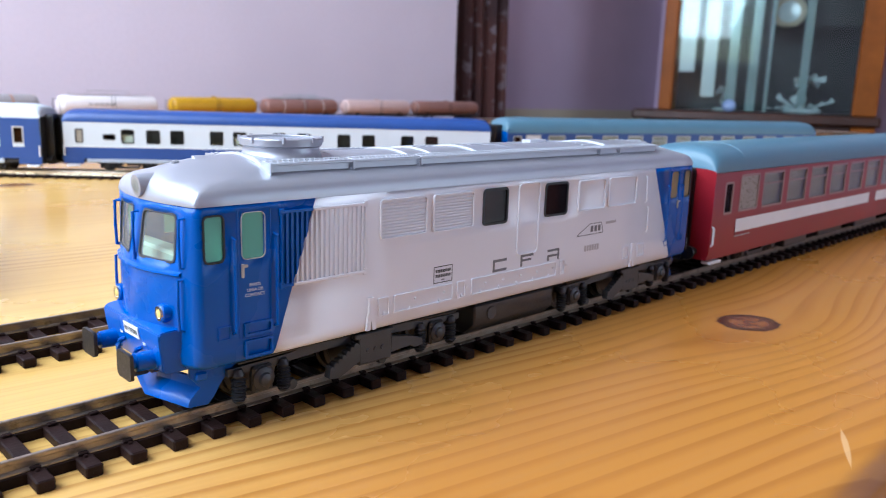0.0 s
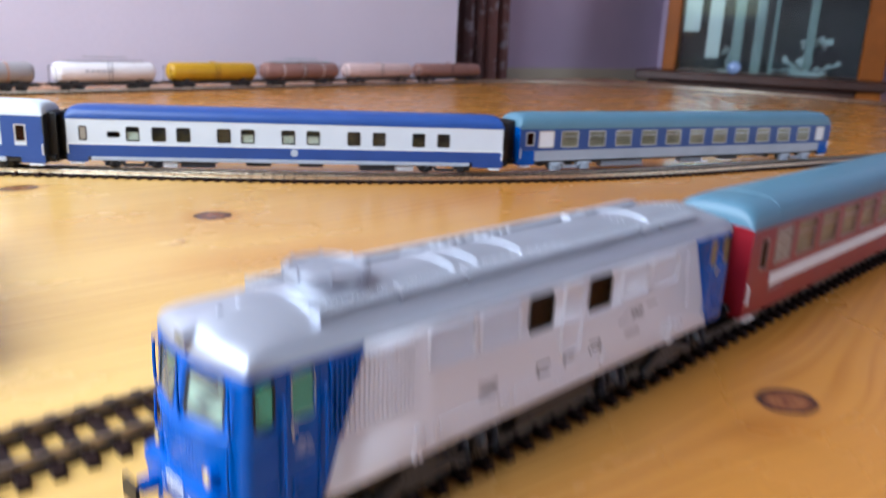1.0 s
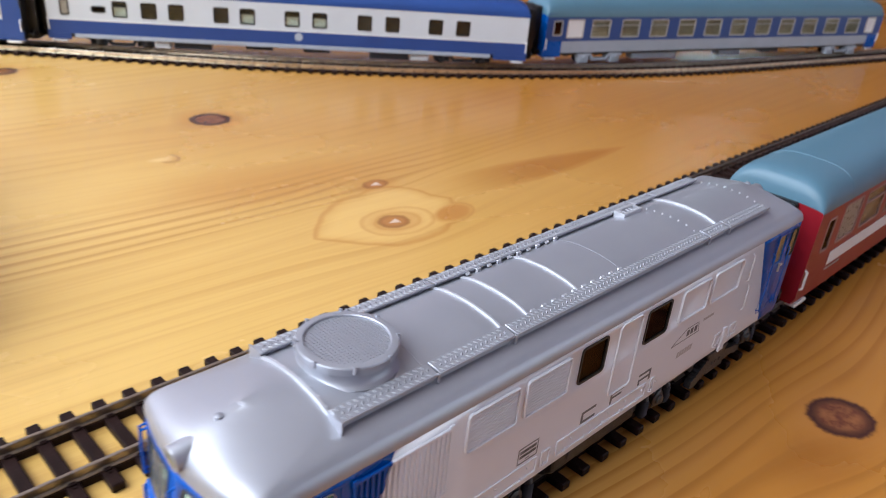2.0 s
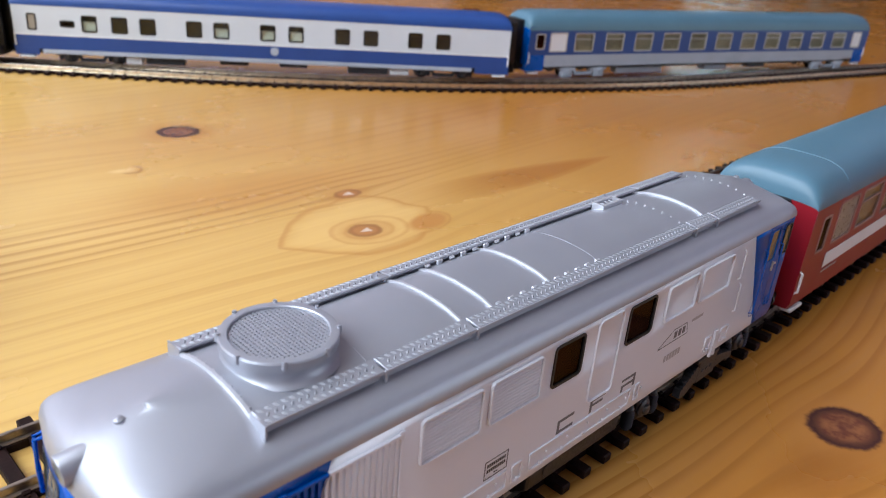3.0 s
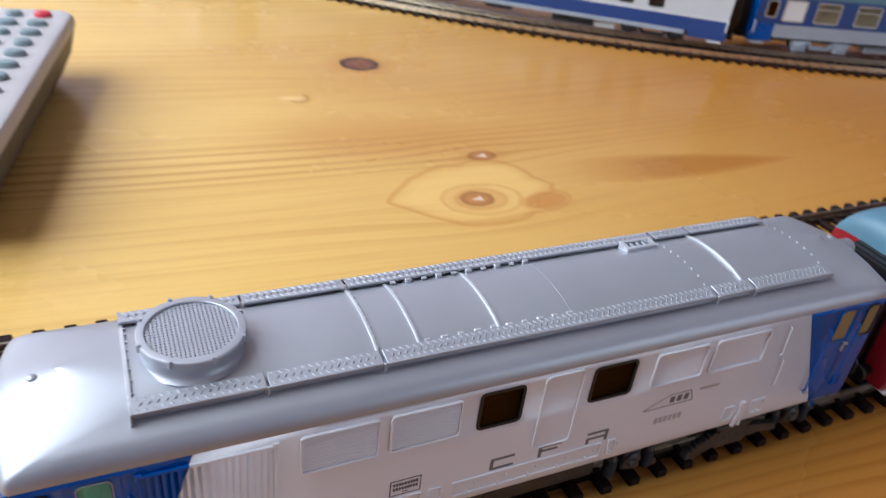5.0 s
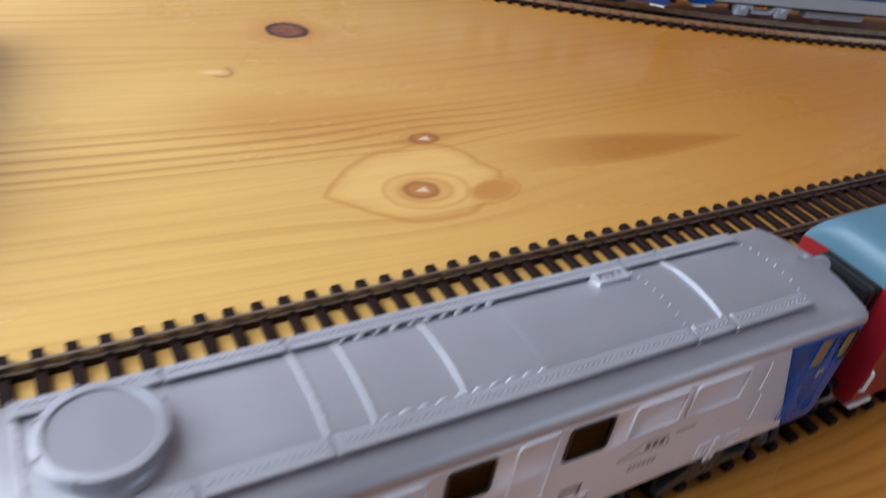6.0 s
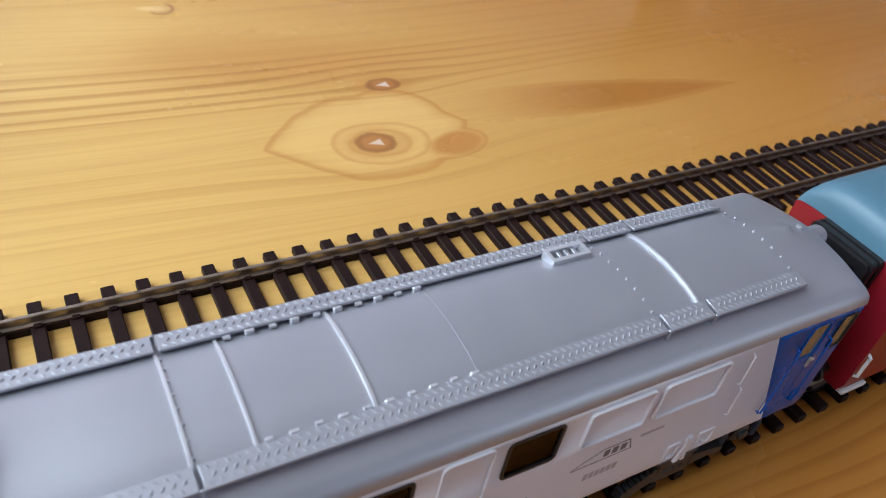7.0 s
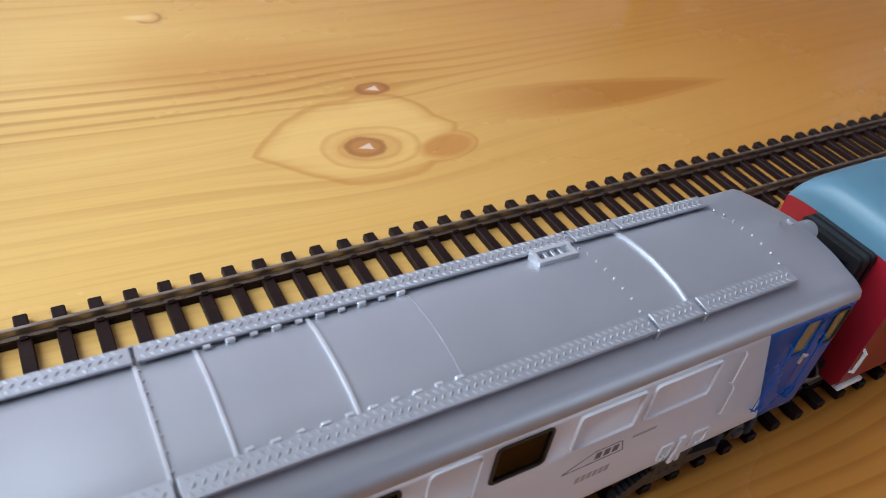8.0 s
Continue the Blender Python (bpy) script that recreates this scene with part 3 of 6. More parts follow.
def nose(x, y, z):
    """The lower cab front bulges out, the windscreen leans back."""
    end = max(0.0, 1 - (x - 9.0) / 4.5) if x < XM else -max(0.0, 1 - (2 * XM - 9.0 - x) / 4.5)
    push = -0.9 if z < 33.5 else -0.9 + 0.16 * (z - 33.5)
    return x + end * push


def shell():
    bm = bmesh.new()
    rows = []
    for z, inset in ROWS_Z:
        rows.append([bm.verts.new((nose(x + (inset if x < 20 else -inset if x > 190 else 0), y, z), math.copysign(max(0.0, abs(y) - inset), y), z)) for x, y in RING])
    n = len(RING)
    for (za, _), (zb, _), a, b in zip(ROWS_Z, ROWS_Z[1:], rows, rows[1:]):
        for k in range(n):
            (xa, ya), (xb, yb) = RING[k], RING[(k + 1) % n]
            mx, my = (xa + xb) / 2, abs(ya + yb) / 2
            mx = min(mx, 2 * XM - mx)
            win = za > 36 and zb < 46 and ((mx < 12.3 and 2.2 < my < 12.4) or 14.6 < mx < 18.5 or 22.5 < mx < 27.2 or 90.8 < mx < 99.9)
            if my > 17 and (xa + xb) / 2 > 107 and 86 < mx < 90.8:
                win = False
            if za > 36 and zb < 46 and my > 17 and 115.9 < (xa + xb) / 2 < 125.9:
                win = True
            if not win:
                bm.faces.new((a[k], a[(k + 1) % n], b[(k + 1) % n], b[k]))
    return bm


def region(x, z):
    if (x - 29.8) * 29.9 - (z - 17.3) * 9.7 < 0:
        return 0
    return 2 if (x - 187.0) * 31.9 + (z - 15.4) * 14.2 > 0 else 1


def shell_piece(which, name, material, label):
    bm = shell()
    for co, no in (((29.8, 0, 17.3), (29.9, 0, -9.7)), ((187.0, 0, 15.4), (31.9, 0, 14.2))):
        bmesh.ops.bisect_plane(bm, geom=bm.verts[:] + bm.edges[:] + bm.faces[:], plane_co=co, plane_no=no)
    gone = [f for f in bm.faces if region(f.calc_center_median().x, f.calc_center_median().z) != which]
    bmesh.ops.delete(bm, geom=gone, context="FACES")
    bmesh.ops.recalc_face_normals(bm, faces=bm.faces[:])
    o = part(name, bm, material, loco, label)
    me = o.data
    outward = sum(p.area * (p.normal.y * (1 if p.center.y > 0 else -1) + p.normal.x * (1 if p.center.x > XM * MM else -1)) for p in me.polygons)
    if outward < 0:
        me.flip_normals()
    s = o.modifiers.new("wall", "SOLIDIFY")
    s.thickness, s.offset = 0.0007, -1
    return o


shell_piece(0, "front_cab_shell", BLUE, "glossy blue front cab")
shell_piece(1, "body_shell", CREAM_WHITE, "white middle body with slanted ends")
shell_piece(2, "rear_cab_shell", BLUE, "blue rear cab")

# roof
RPROF = [(-0.12, 47.15), (-0.12, 47.6), (0.05, 48.5), (0.2, 49.0), (0.35, 49.35), (0.6, 49.8), (0.9, 50.15), (1.3, 50.5), (1.7, 50.85), (2.4, 51.2), (3.2, 51.55), (4.2, 51.95), (5.2, 52.4), (6.6, 53.05), (8.0, 53.65), (9.5, 54.15), (11.0, 54.55), (14.0, 54.9), (17.2, 55.07)]


def roof_half(inset):
    """Plan of the roof skin from the middle of one end to mid-length: the cab's outline below, a rounded bow higher up."""
    d = max(0.0, inset)
    w, c = 17.2 - inset, min(d, 10.5)
    xf, deep, e, mix = 10.1 + 0.38 * c + 0.065 * c * c, 7.4 + 1.5 * min(d, 9.0), 0.80 + 0.030 * min(d, 12.0), min(1.0, d / 4.4)
    out = []
    for k in range(28):
        t = k / 27
        i = min(8, int(t * 9))
        f = t * 9 - i
        bx, by = (HALF[i][n] * (1 - f) + HALF[i + 1][n] * f for n in (0, 1))
        bx = nose(bx, by, 47.3) + inset
        th = t * math.pi / 2
        ex, ey = xf + deep * (1 - max(0.0, math.cos(th)) ** e), w * math.sin(th) ** e
        out.append((bx + (ex - bx) * mix, by * w / 17.2 * (1 - mix) + ey * mix))
    xe = out[-1][0]
    return out + [(xe + (XM - xe) * f, w) for f in (0.06, 0.15, 0.3, 0.5, 0.75, 1.0)]


bm = bmesh.new()
rows = []
for inset, z in RPROF:
    p = roof_half(inset)
    p = p + [(2 * XM - x, y) for x, y in reversed(p[:-1])]
    p = [(x, -y) for x, y in p] + [(x, y) for x, y in reversed(p[1:-1])]
    rows.append([bm.verts.new((x, y, z)) for x, y in p])
n = len(rows[0])
for a, b in zip(rows, rows[1:]):
    for k in range(n):
        bm.faces.new((a[k], a[(k + 1) % n], b[(k + 1) % n], b[k]))
bmesh.ops.remove_doubles(bm, verts=bm.verts[:], dist=0.01)
roof = part("roof", bm, SILVER, loco, "silver painted domed roof")


def crown(y):
    """Height of the roof skin at a distance from the middle line."""
    d = 17.2 - abs(y)
    for (i0, z0), (i1, z1) in zip(RPROF, RPROF[1:]):
        if i0 <= d <= i1:
            return z0 + (z1 - z0) * (d - i0) / (i1 - i0)
    return RPROF[-1][1]


def cross_rib(x, w, h, y1=9.9, name="roof_rib"):
    bm = bmesh.new()
    ys = [y1 * (k / 10 - 1) for k in range(21)]
    rows = [[bm.verts.new((x + dx, y, crown(y) + dz)) for dx, dz in ((-w, -0.2), (-w * 0.8, h), (w * 0.8, h), (w, -0.2))] for y in ys]
    for a, b in zip(rows, rows[1:]):
        for k in range(3):
            bm.faces.new((a[k], a[k + 1], b[k + 1], b[k]))
    return part(name, bm, SILVER_GLINT if h > 0.1 else SILVER, roof)


for x, w, h in ((31.6, 0.34, 0.45), (72.5, 0.27, 0.42), (80.5, 0.26, 0.42), (96.9, 0.28, 0.42), (156.6, 0.28, 0.5)):
    cross_rib(x, w, h)
for x in (52.2, 113.2):
    cross_rib(x, 0.14, 0.06, name="roof_seam")
for x in (32.1, 72.95, 147.0, 157.1, 180.6):
    bm = bmesh.new()
    dots(bm, [(x, y, crown(y) - 0.02) for y in [-8.4 + 2.4 * k for k in range(8)]], 0.24, 0.32)
    part("rivet_row", bm, SILVER_GLINT, roof)

# tread-plate walkways along both roof edges, leaning outwards with the roof
def lean(bm):
    for v in bm.verts:
        if v.co.z > 53.0:
            v.co.z += 0.12 - 0.12 * (abs(v.co.y) - 11.4)


for s in (-1, 1):
    for x0, x1 in ((31.5, 52.3), (52.8, 72.5), (73.1, 146.7), (147.4, 157.2), (157.9, 180.4)):
        bm = bmesh.new()
        ya, yb = sorted((s * 9.7, s * 13.15))
        box(bm, x0, x1, ya, yb, 53.7, 54.25, 0.1)
        a, b = sorted((s * 10.6, s * 12.3))
        box(bm, x0 + 0.3, x1 - 0.3, a, b, 51.6, 53.71)
        lean(bm)
        w = part("roof_walkway", bm, SILVER, loco, "embossed tread plate walkway")
        bm = bmesh.new()
        nx = int((x1 - x0 - 0.6) / 1.3)
        for i in range(nx):
            for j in range(3):
                cx, cy = x0 + 0.9 + i * 1.3 + (0.65 if j % 2 else 0.0), s * (10.4 + j * 1.05)
                if cx > x1 - 0.5:
                    continue
                a = 0.8 if j % 2 else -0.8
                dx, dy = 0.66 * math.cos(a), 0.66 * math.sin(a)
                px, py = -dy * 0.42, dx * 0.42
                vs = [bm.verts.new((cx + u * dx + v * px, cy + u * dy + v * py, 54.22)) for u, v in ((-1, 0), (0, -1), (1, 0), (0, 1))]
                top = bm.verts.new((cx, cy, 54.50))
                for k in range(4):
                    bm.faces.new((vs[k], vs[(k + 1) % 4], top))
        lean(bm)
        part("tread", bm, TREAD, w)
    for x in (52.55, 72.8, 147.05, 157.55):
        bm = bmesh.new()
        box(bm, x - 0.3, x + 0.3, min(s * 12.8, s * 13.3), max(s * 12.8, s * 13.3), 52.0, 54.2, 0.12)
        part("walkway_bracket", bm, SILVER, loco)
    for i, x in enumerate([82.1 + 3.36 * k for k in range(10)]):
        bm = bmesh.new()
        if i % 2:
            box(bm, x - 0.7, x + 0.7, s * 9.3 - 0.28, s * 9.3 + 0.28, 53.2, 54.55, 0.12)
        else:
            cyl(bm, (x - 0.5, s * 9.2, 54.2), (1, 0, 0), 0.33, 0.33, 1.0, 8)
        part("hinge", bm, SILVER_GLINT, roof)
    bm = bmesh.new()
    ya, yb = s * 9.8, s * 13.5
    plate(bm, [(31.2, ya, 53.4), (31.3, ya, 54.35), (31.3, yb, 54.3), (31.2, yb, 51.4)], (0.3, 0, 0))
    part("walkway_end", bm, SILVER, loco)

# small slotted hatch
bm = bmesh.new()
rim(bm, 136.7, 144.8, 6.1, 9.5, 0.2, 0.75, 53.4, 55.5, lambda x, d, z: (x, z, d))
hatch = part("roof_hatch", bm, SILVER_GLINT, roof)
for k in range(3):
    bm = bmesh.new()
    box(bm, 138.9 + k * 1.6, 139.7 + k * 1.6, 6.8, 8.9, 53.6, 55.1, 0.1)
    part("hatch_bar", bm, SILVER, hatch)

# round fan housing with a fine grille
FX = 42.5
bm = bmesh.new()
cyl(bm, (FX, 0, 52.6), (0, 0, 1), 0, 0, 0, 56, [(0, 9.6), (1.6, 9.45), (2.0, 8.9), (2.5, 8.5), (3.2, 8.35), (3.9, 8.35), (4.1, 8.5), (4.25, 8.95), (5.6, 9.05), (5.85, 8.9), (5.9, 8.75), (5.9, 7.65), (5.75, 7.5), (4.6, 7.45), (4.55, 0.2)])
fan = part("fan_housing", bm, SILVER, loco, "round silver roof fan housing")
# dark disc just below the bars stands in for the shaded depth
bm = bmesh.new()
cyl(bm, (FX, 0, 57.2), (0, 0, 1), 7.4, 7.4, 0.12, 40)
part("fan_shade_disc", bm, GREY, fan, "dark disc in place of shade under the grille")
bm = bmesh.new()
for k in range(-10, 11):
    o = k * 0.7
    h = math.sqrt(max(0.0, 7.5 ** 2 - o * o))
    if h > 0.6:
        box(bm, FX - h, FX + h, o - 0.2, o + 0.2, 57.75, 58.05)
        box(bm, FX + o - 0.2, FX + o + 0.2, -h, h, 57.77, 58.07)
part("fan_grille", bm, SILVER, fan, "square-meshed silver grille", smooth=False)
for k in range(8):
    a = 2 * math.pi * (k + 0.35) / 8
    bm = bmesh.new()
    cyl(bm, (FX + 8.95 * math.cos(a), 8.95 * math.sin(a), 57.5), (0, 0, 1), 0.45, 0.34, 1.3, 8)
    part("fan_bolt", bm, SILVER, fan)

# roof headlamps in both domes
for s, x in ((1, 9.6), (-1, 2 * XM - 9.6)):
    bm = bmesh.new()
    cyl(bm, (x, 0, 49.7), (s, 0, 0.10), 2.15, 2.0, 9.5, 24, [(0, 2.15), (0.3, 2.25), (9.0, 1.9), (9.6, 1.2)])
    lamp = part("roof_lamp", bm, SILVER, loco)
    bm = bmesh.new()
    cyl(bm, (x - s * 0.12, 0, 49.7), (s, 0, 0.10), 1.65, 1.65, 0.3, 24, [(0, 0.4), (0.0, 1.2), (0.25, 1.7)])
    part("lens", bm, CLEAR_GLASS, lamp)
    bm = bmesh.new()
    cyl(bm, (x + s * 8.2, 0, 52.6), (0, 0, 1), 0.45, 0.45, 1.6, 10, [(0, 0.4), (0.8, 0.4), (0.85, 0.75), (1.5, 0.75), (1.7, 0.4)])
    part("horn", bm, SILVER, loco)


# side details, the same on both flanks
def flank(s):
    yw = lambda d: s * (17.2 + d)
    put = lambda x, d, z: (x, s * (17.2 + d), z)

    def win(name, x0, x1, z0, z1, gasket, pane, r=0.9, width=0.55):
        bm = bmesh.new()
        rim(bm, x0 - 0.3, x1 + 0.3, z0 - 0.3, z1 + 0.3, r + 0.3, width, -0.5, 0.2, put)
        w = part(name, bm, gasket, loco)
        bm = bmesh.new()
        a, b = sorted((yw(-0.28), yw(-0.12)))
        box(bm, x0 - 0.1, x1 + 0.1, a, b, z0 - 0.1, z1 + 0.1)
        part("pane", bm, pane, w).visible_shadow = False

    for x0, x1 in ((14.6, 18.5), (2 * XM - 18.5, 2 * XM - 14.6)):
        win("cab_side_window", x0, x1, 36.6, 45.3, GASKET, GREEN_GLASS if x0 < 50 else AMBER_GLASS, 0.9, 0.38)
    for x0, x1 in ((22.5, 27.2), (2 * XM - 27.2, 2 * XM - 22.5)):
        win("cab_door_window", x0, x1, 36.6, 45.3, BLUE if x0 > 50 else FRAME_GREY, GREEN_GLASS if x0 < 50 else AMBER_GLASS, 0.9, 0.14)
    for x0, x1 in ((90.8, 99.9), (115.9, 125.9)):
        win("engine_room_window", x0, x1, 36.5, 45.4, GASKET, DARK_GLASS, 0.9, 0.6)
    # vertical air grille across the blue and white parting
    for lo, hi, mt in ((31.0, None, BLUE), (None, 52.4, CREAM_WHITE)):
        bm = bmesh.new()
        for k in range(17):
            x = 32.4 + k * 1.2
            lo_x, hi_x = x - 0.27, x + 0.27
            za, zb = (17.3 + (q - 29.8) * 29.9 / 9.7 for q in (lo_x, hi_x))
            clamp = lambda q: min(44.6, max(30.2, q))
            if mt is BLUE:
                ring = [(lo_x, clamp(za)), (hi_x, clamp(zb)), (hi_x, 44.6), (lo_x, 44.6)]
            else:
                ring = [(lo_x, 30.2), (hi_x, 30.2), (hi_x, clamp(zb)), (lo_x, clamp(za))]
            if max(q[1] for q in ring) - min(q[1] for q in ring) > 0.5 and ring[0] != ring[3] and ring[1] != ring[2]:
                plate(bm, [(u, yw(-0.02), z) for u, z in ring], (0, s * 0.42, 0))
        g = part("air_grille", bm, mt, loco)
        bm = bmesh.new()
        for z0, z1 in ((44.6, 45.3), (29.5, 30.2)):
            a, b = sorted((yw(0.0), yw(0.55)))
            cut = 29.8 + (z0 + 0.35 - 17.3) * 9.7 / 29.9
            x0, x1 = (30.9, cut - 0.04) if mt is BLUE else (cut + 0.04, 52.6)
            box(bm, x0, x1, a, b, z0, z1, 0.12)
        xe = 30.9 if mt is BLUE else 52.2
        a, b = sorted((yw(0.0), yw(0.5)))
        box(bm, xe, xe + 0.5, a, b, 29.5, 45.3, 0.12)
        box(bm, xe - 0.3, xe + 0.9, a, b * 1.01 if s > 0 else b, 44.2, 45.7, 0.15)
        box(bm, xe - 0.3, xe + 0.9, a, b, 29.2, 30.6, 0.15)
        part("grille_frame", bm, mt, g)
    # horizontal louvres
    for x0, x1 in ((56.6, 71.0), (72.9, 87.0), (130.9, 144.6), (146.5, 162.0)):
        bm = bmesh.new()
        rim(bm, x0, x1, 36.4, 45.5, 0.9, 0.36, -0.05, 0.58, put)
        fr = part("louvre_frame", bm, CREAM_WHITE, loco)
        bm = bmesh.new()
        for k in range(11 if x0 < 100 else 0):
            z = 37.15 + k * 0.70
            plate(bm, [(x0 + 0.5, yw(-0.02), z), (x0 + 0.5, yw(-0.02), z + 0.56), (x0 + 0.5, yw(0.30), z + 0.26), (x0 + 0.5, yw(0.32), z + 0.04)], (x1 - x0 - 1.0, 0, 0))
        if x0 < 100:
            part("louvre", bm, CREAM_WHITE, fr)
        else:
            bm.free()
    # blind door in the middle
    bm = bmesh.new()
    rim(bm, 104.3, 113.2, 26.8, 46.3, 1.2, 0.24, -0.05, 0.45, put)
    part("side_door", bm, CREAM_WHITE, loco)
    bm = bmesh.new()
    for z in (30, 37, 43.5):
        cyl(bm, (113.2, yw(0.25), z - 0.5), (0, 0, 1), 0.25, 0.25, 1.0, 6)
    part("door_hinge", bm, CREAM_WHITE, loco)
    # lower equipment flaps with catches
    for x0, x1 in ((56.6, 59.9), (61.2, 80.6), (82.0, 85.0), (87.2, 122.6), (124.4, 126.4), (157.0, 160.2), (165.4, 169.6)):
        bm = bmesh.new()
        rim(bm, x0, x1, 18.6, 22.9, 0.3, 0.32, -0.05, 0.34, put)
        fl = part("equipment_flap", bm, CREAM_WHITE, loco)
        k = max(1, int((x1 - x0) / 7))
        bm = bmesh.new()
        for i in range(k):
            cx = x0 + (i + 0.5) * (x1 - x0) / k
            a, b = sorted((yw(0.0), yw(0.45)))
            box(bm, cx - 0.7, cx + 0.7, a, b, 18.5, 18.9, 0.1)
            box(bm, cx - 0.2, cx + 0.2, a, b, 18.6, 19.6, 0.1)
            box(bm, cx + 1.6, cx + 1.9, a, b, 20.8, 21.4, 0.08)
        part("catch", bm, CREAM_WHITE, fl)
    # forked lifting brackets
    for x in (54.0, 162.0):
        bm = bmesh.new()
        a = yw(0.0)
        dy = s * 0.6
        plate(bm, [(x - 0.55, a, 23.6), (x + 0.9, a, 23.6), (x + 0.9, a, 22.8), (x + 0.45, a, 22.6), (x + 0.5, a, 20.6), (x + 1.3, a, 18.6), (x + 1.7, a, 16.0), (x + 0.7, a, 16.0), (x + 0.25, a, 18.4), (x - 0.1, a, 16.0), (x - 1.1, a, 16.0), (x - 0.9, a, 18.6), (x - 0.35, a, 20.6), (x - 0.4, a, 22.6)], (0, dy, 0))
        part("lifting_bracket", bm, CREAM_WHITE, loco)
    # rear white rails and ribs by the grille
    for z0, z1, x in ((36.5, 45.0, 167.6), (26.5, 35.0, 169.6)):
        bm = bmesh.new()
        tube(bm, [(x, yw(0.0), z1), (x, yw(0.6), z1 - 0.5), (x + 0.3, yw(0.6), z0 + 0.5), (x + 0.3, yw(0.0), z0)], 0.17)
        part("side_rail", bm, CREAM_WHITE, loco)
    # cab door, handrails, steps
    for f in (lambda x: x, lambda x: 2 * XM - x):
        bm = bmesh.new()
        x0, x1 = sorted((f(21.4), f(28.8)))
        rim(bm, x0, x1, 20.2, 46.4, 0.7, 0.24, -0.05, 0.14 if f(0) < XM else 0.06, put)
        dr = part("cab_door", bm, BLUE, loco)
        bm = bmesh.new()
        a, b = sorted((yw(0.0), yw(0.5)))
        hx = f(22.3)
        box(bm, hx - 0.2, hx + 0.35, a, b, 32.8, 35.6, 0.12)
        a, b = sorted((yw(0.3), yw(0.75)))
        box(bm, hx - 0.2, hx + 1.0, a, b, 34.9, 35.5, 0.12)
        part("door_handle", bm, FRAME_GREY, dr)
        for hx in (20.4, 29.6):
            bm = bmesh.new()
            tube(bm, [(f(hx), yw(0), 41.0), (f(hx), yw(1.0), 40.6), (f(hx), yw(1.05), 31), (f(hx), yw(1.0), 22.3), (f(hx), yw(0), 21.9)], 0.34 if f(0) < XM else 0.2, 8)
            part("handrail", bm, BLUE, loco)
        for z0, z1 in ((20.8, 23.6), (16.3, 20.0)) if f(0) < XM else ():
            bm = bmesh.new()
            x0, x1 = sorted((f(22.5), f(28.9)))
            rim(bm, x0, x1, z0, z1, 0.25, 0.55, -0.05, 0.5, put)
            st = part("step", bm, BLUE, loco)
        bm = bmesh.new()
        x0, x1 = sorted((f(16.9), f(19.7)))
        rim(bm, x0, x1, 20.9, 23.8, 0.2, 0.3, -0.05, 0.25, put)
        part("filler_flap", bm, BLUE, loco)


flank(-1)
flank(1)

# interior: floor, green desks, back walls, and a block coloured brown for engine-room gloom
for f in (lambda x: x, lambda x: 2 * XM - x):
    bm = bmesh.new()
    x0, x1 = sorted((f(30.2), f(30.9)))
    box(bm, x0, x1, -16.2, 16.2, 17, 47)
    part("cab_back_wall", bm, INTERIOR_PALE, loco, "pale grey cab back wall")
    bm = bmesh.new()
    x0, x1 = sorted((f(13.2), f(17.5)))
    box(bm, x0, x1, -14.0, 14.0, 30, 37.2, 0.6)
    part("driving_desk", bm, INTERIOR, loco, "pale green driving desk")
    for y in (-8, 8):
        bm = bmesh.new()
        x0, x1 = sorted((f(22.5), f(25.0)))
        box(bm, x0, x1, y - 3.2, y + 3.2, 30, 40.5, 0.8)
        part("cab_seat", bm, INTERIOR, loco)
    bm = bmesh.new()
    x0, x1 = sorted((f(15.0), f(30.2)))
    box(bm, x0, x1, -15.6, 15.6, 28.5, 30)
    part("cab_floor", bm, GREY, loco)
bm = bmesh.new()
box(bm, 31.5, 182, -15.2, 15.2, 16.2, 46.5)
part("engine_gloom_block", bm, BROWN_IN, loco)

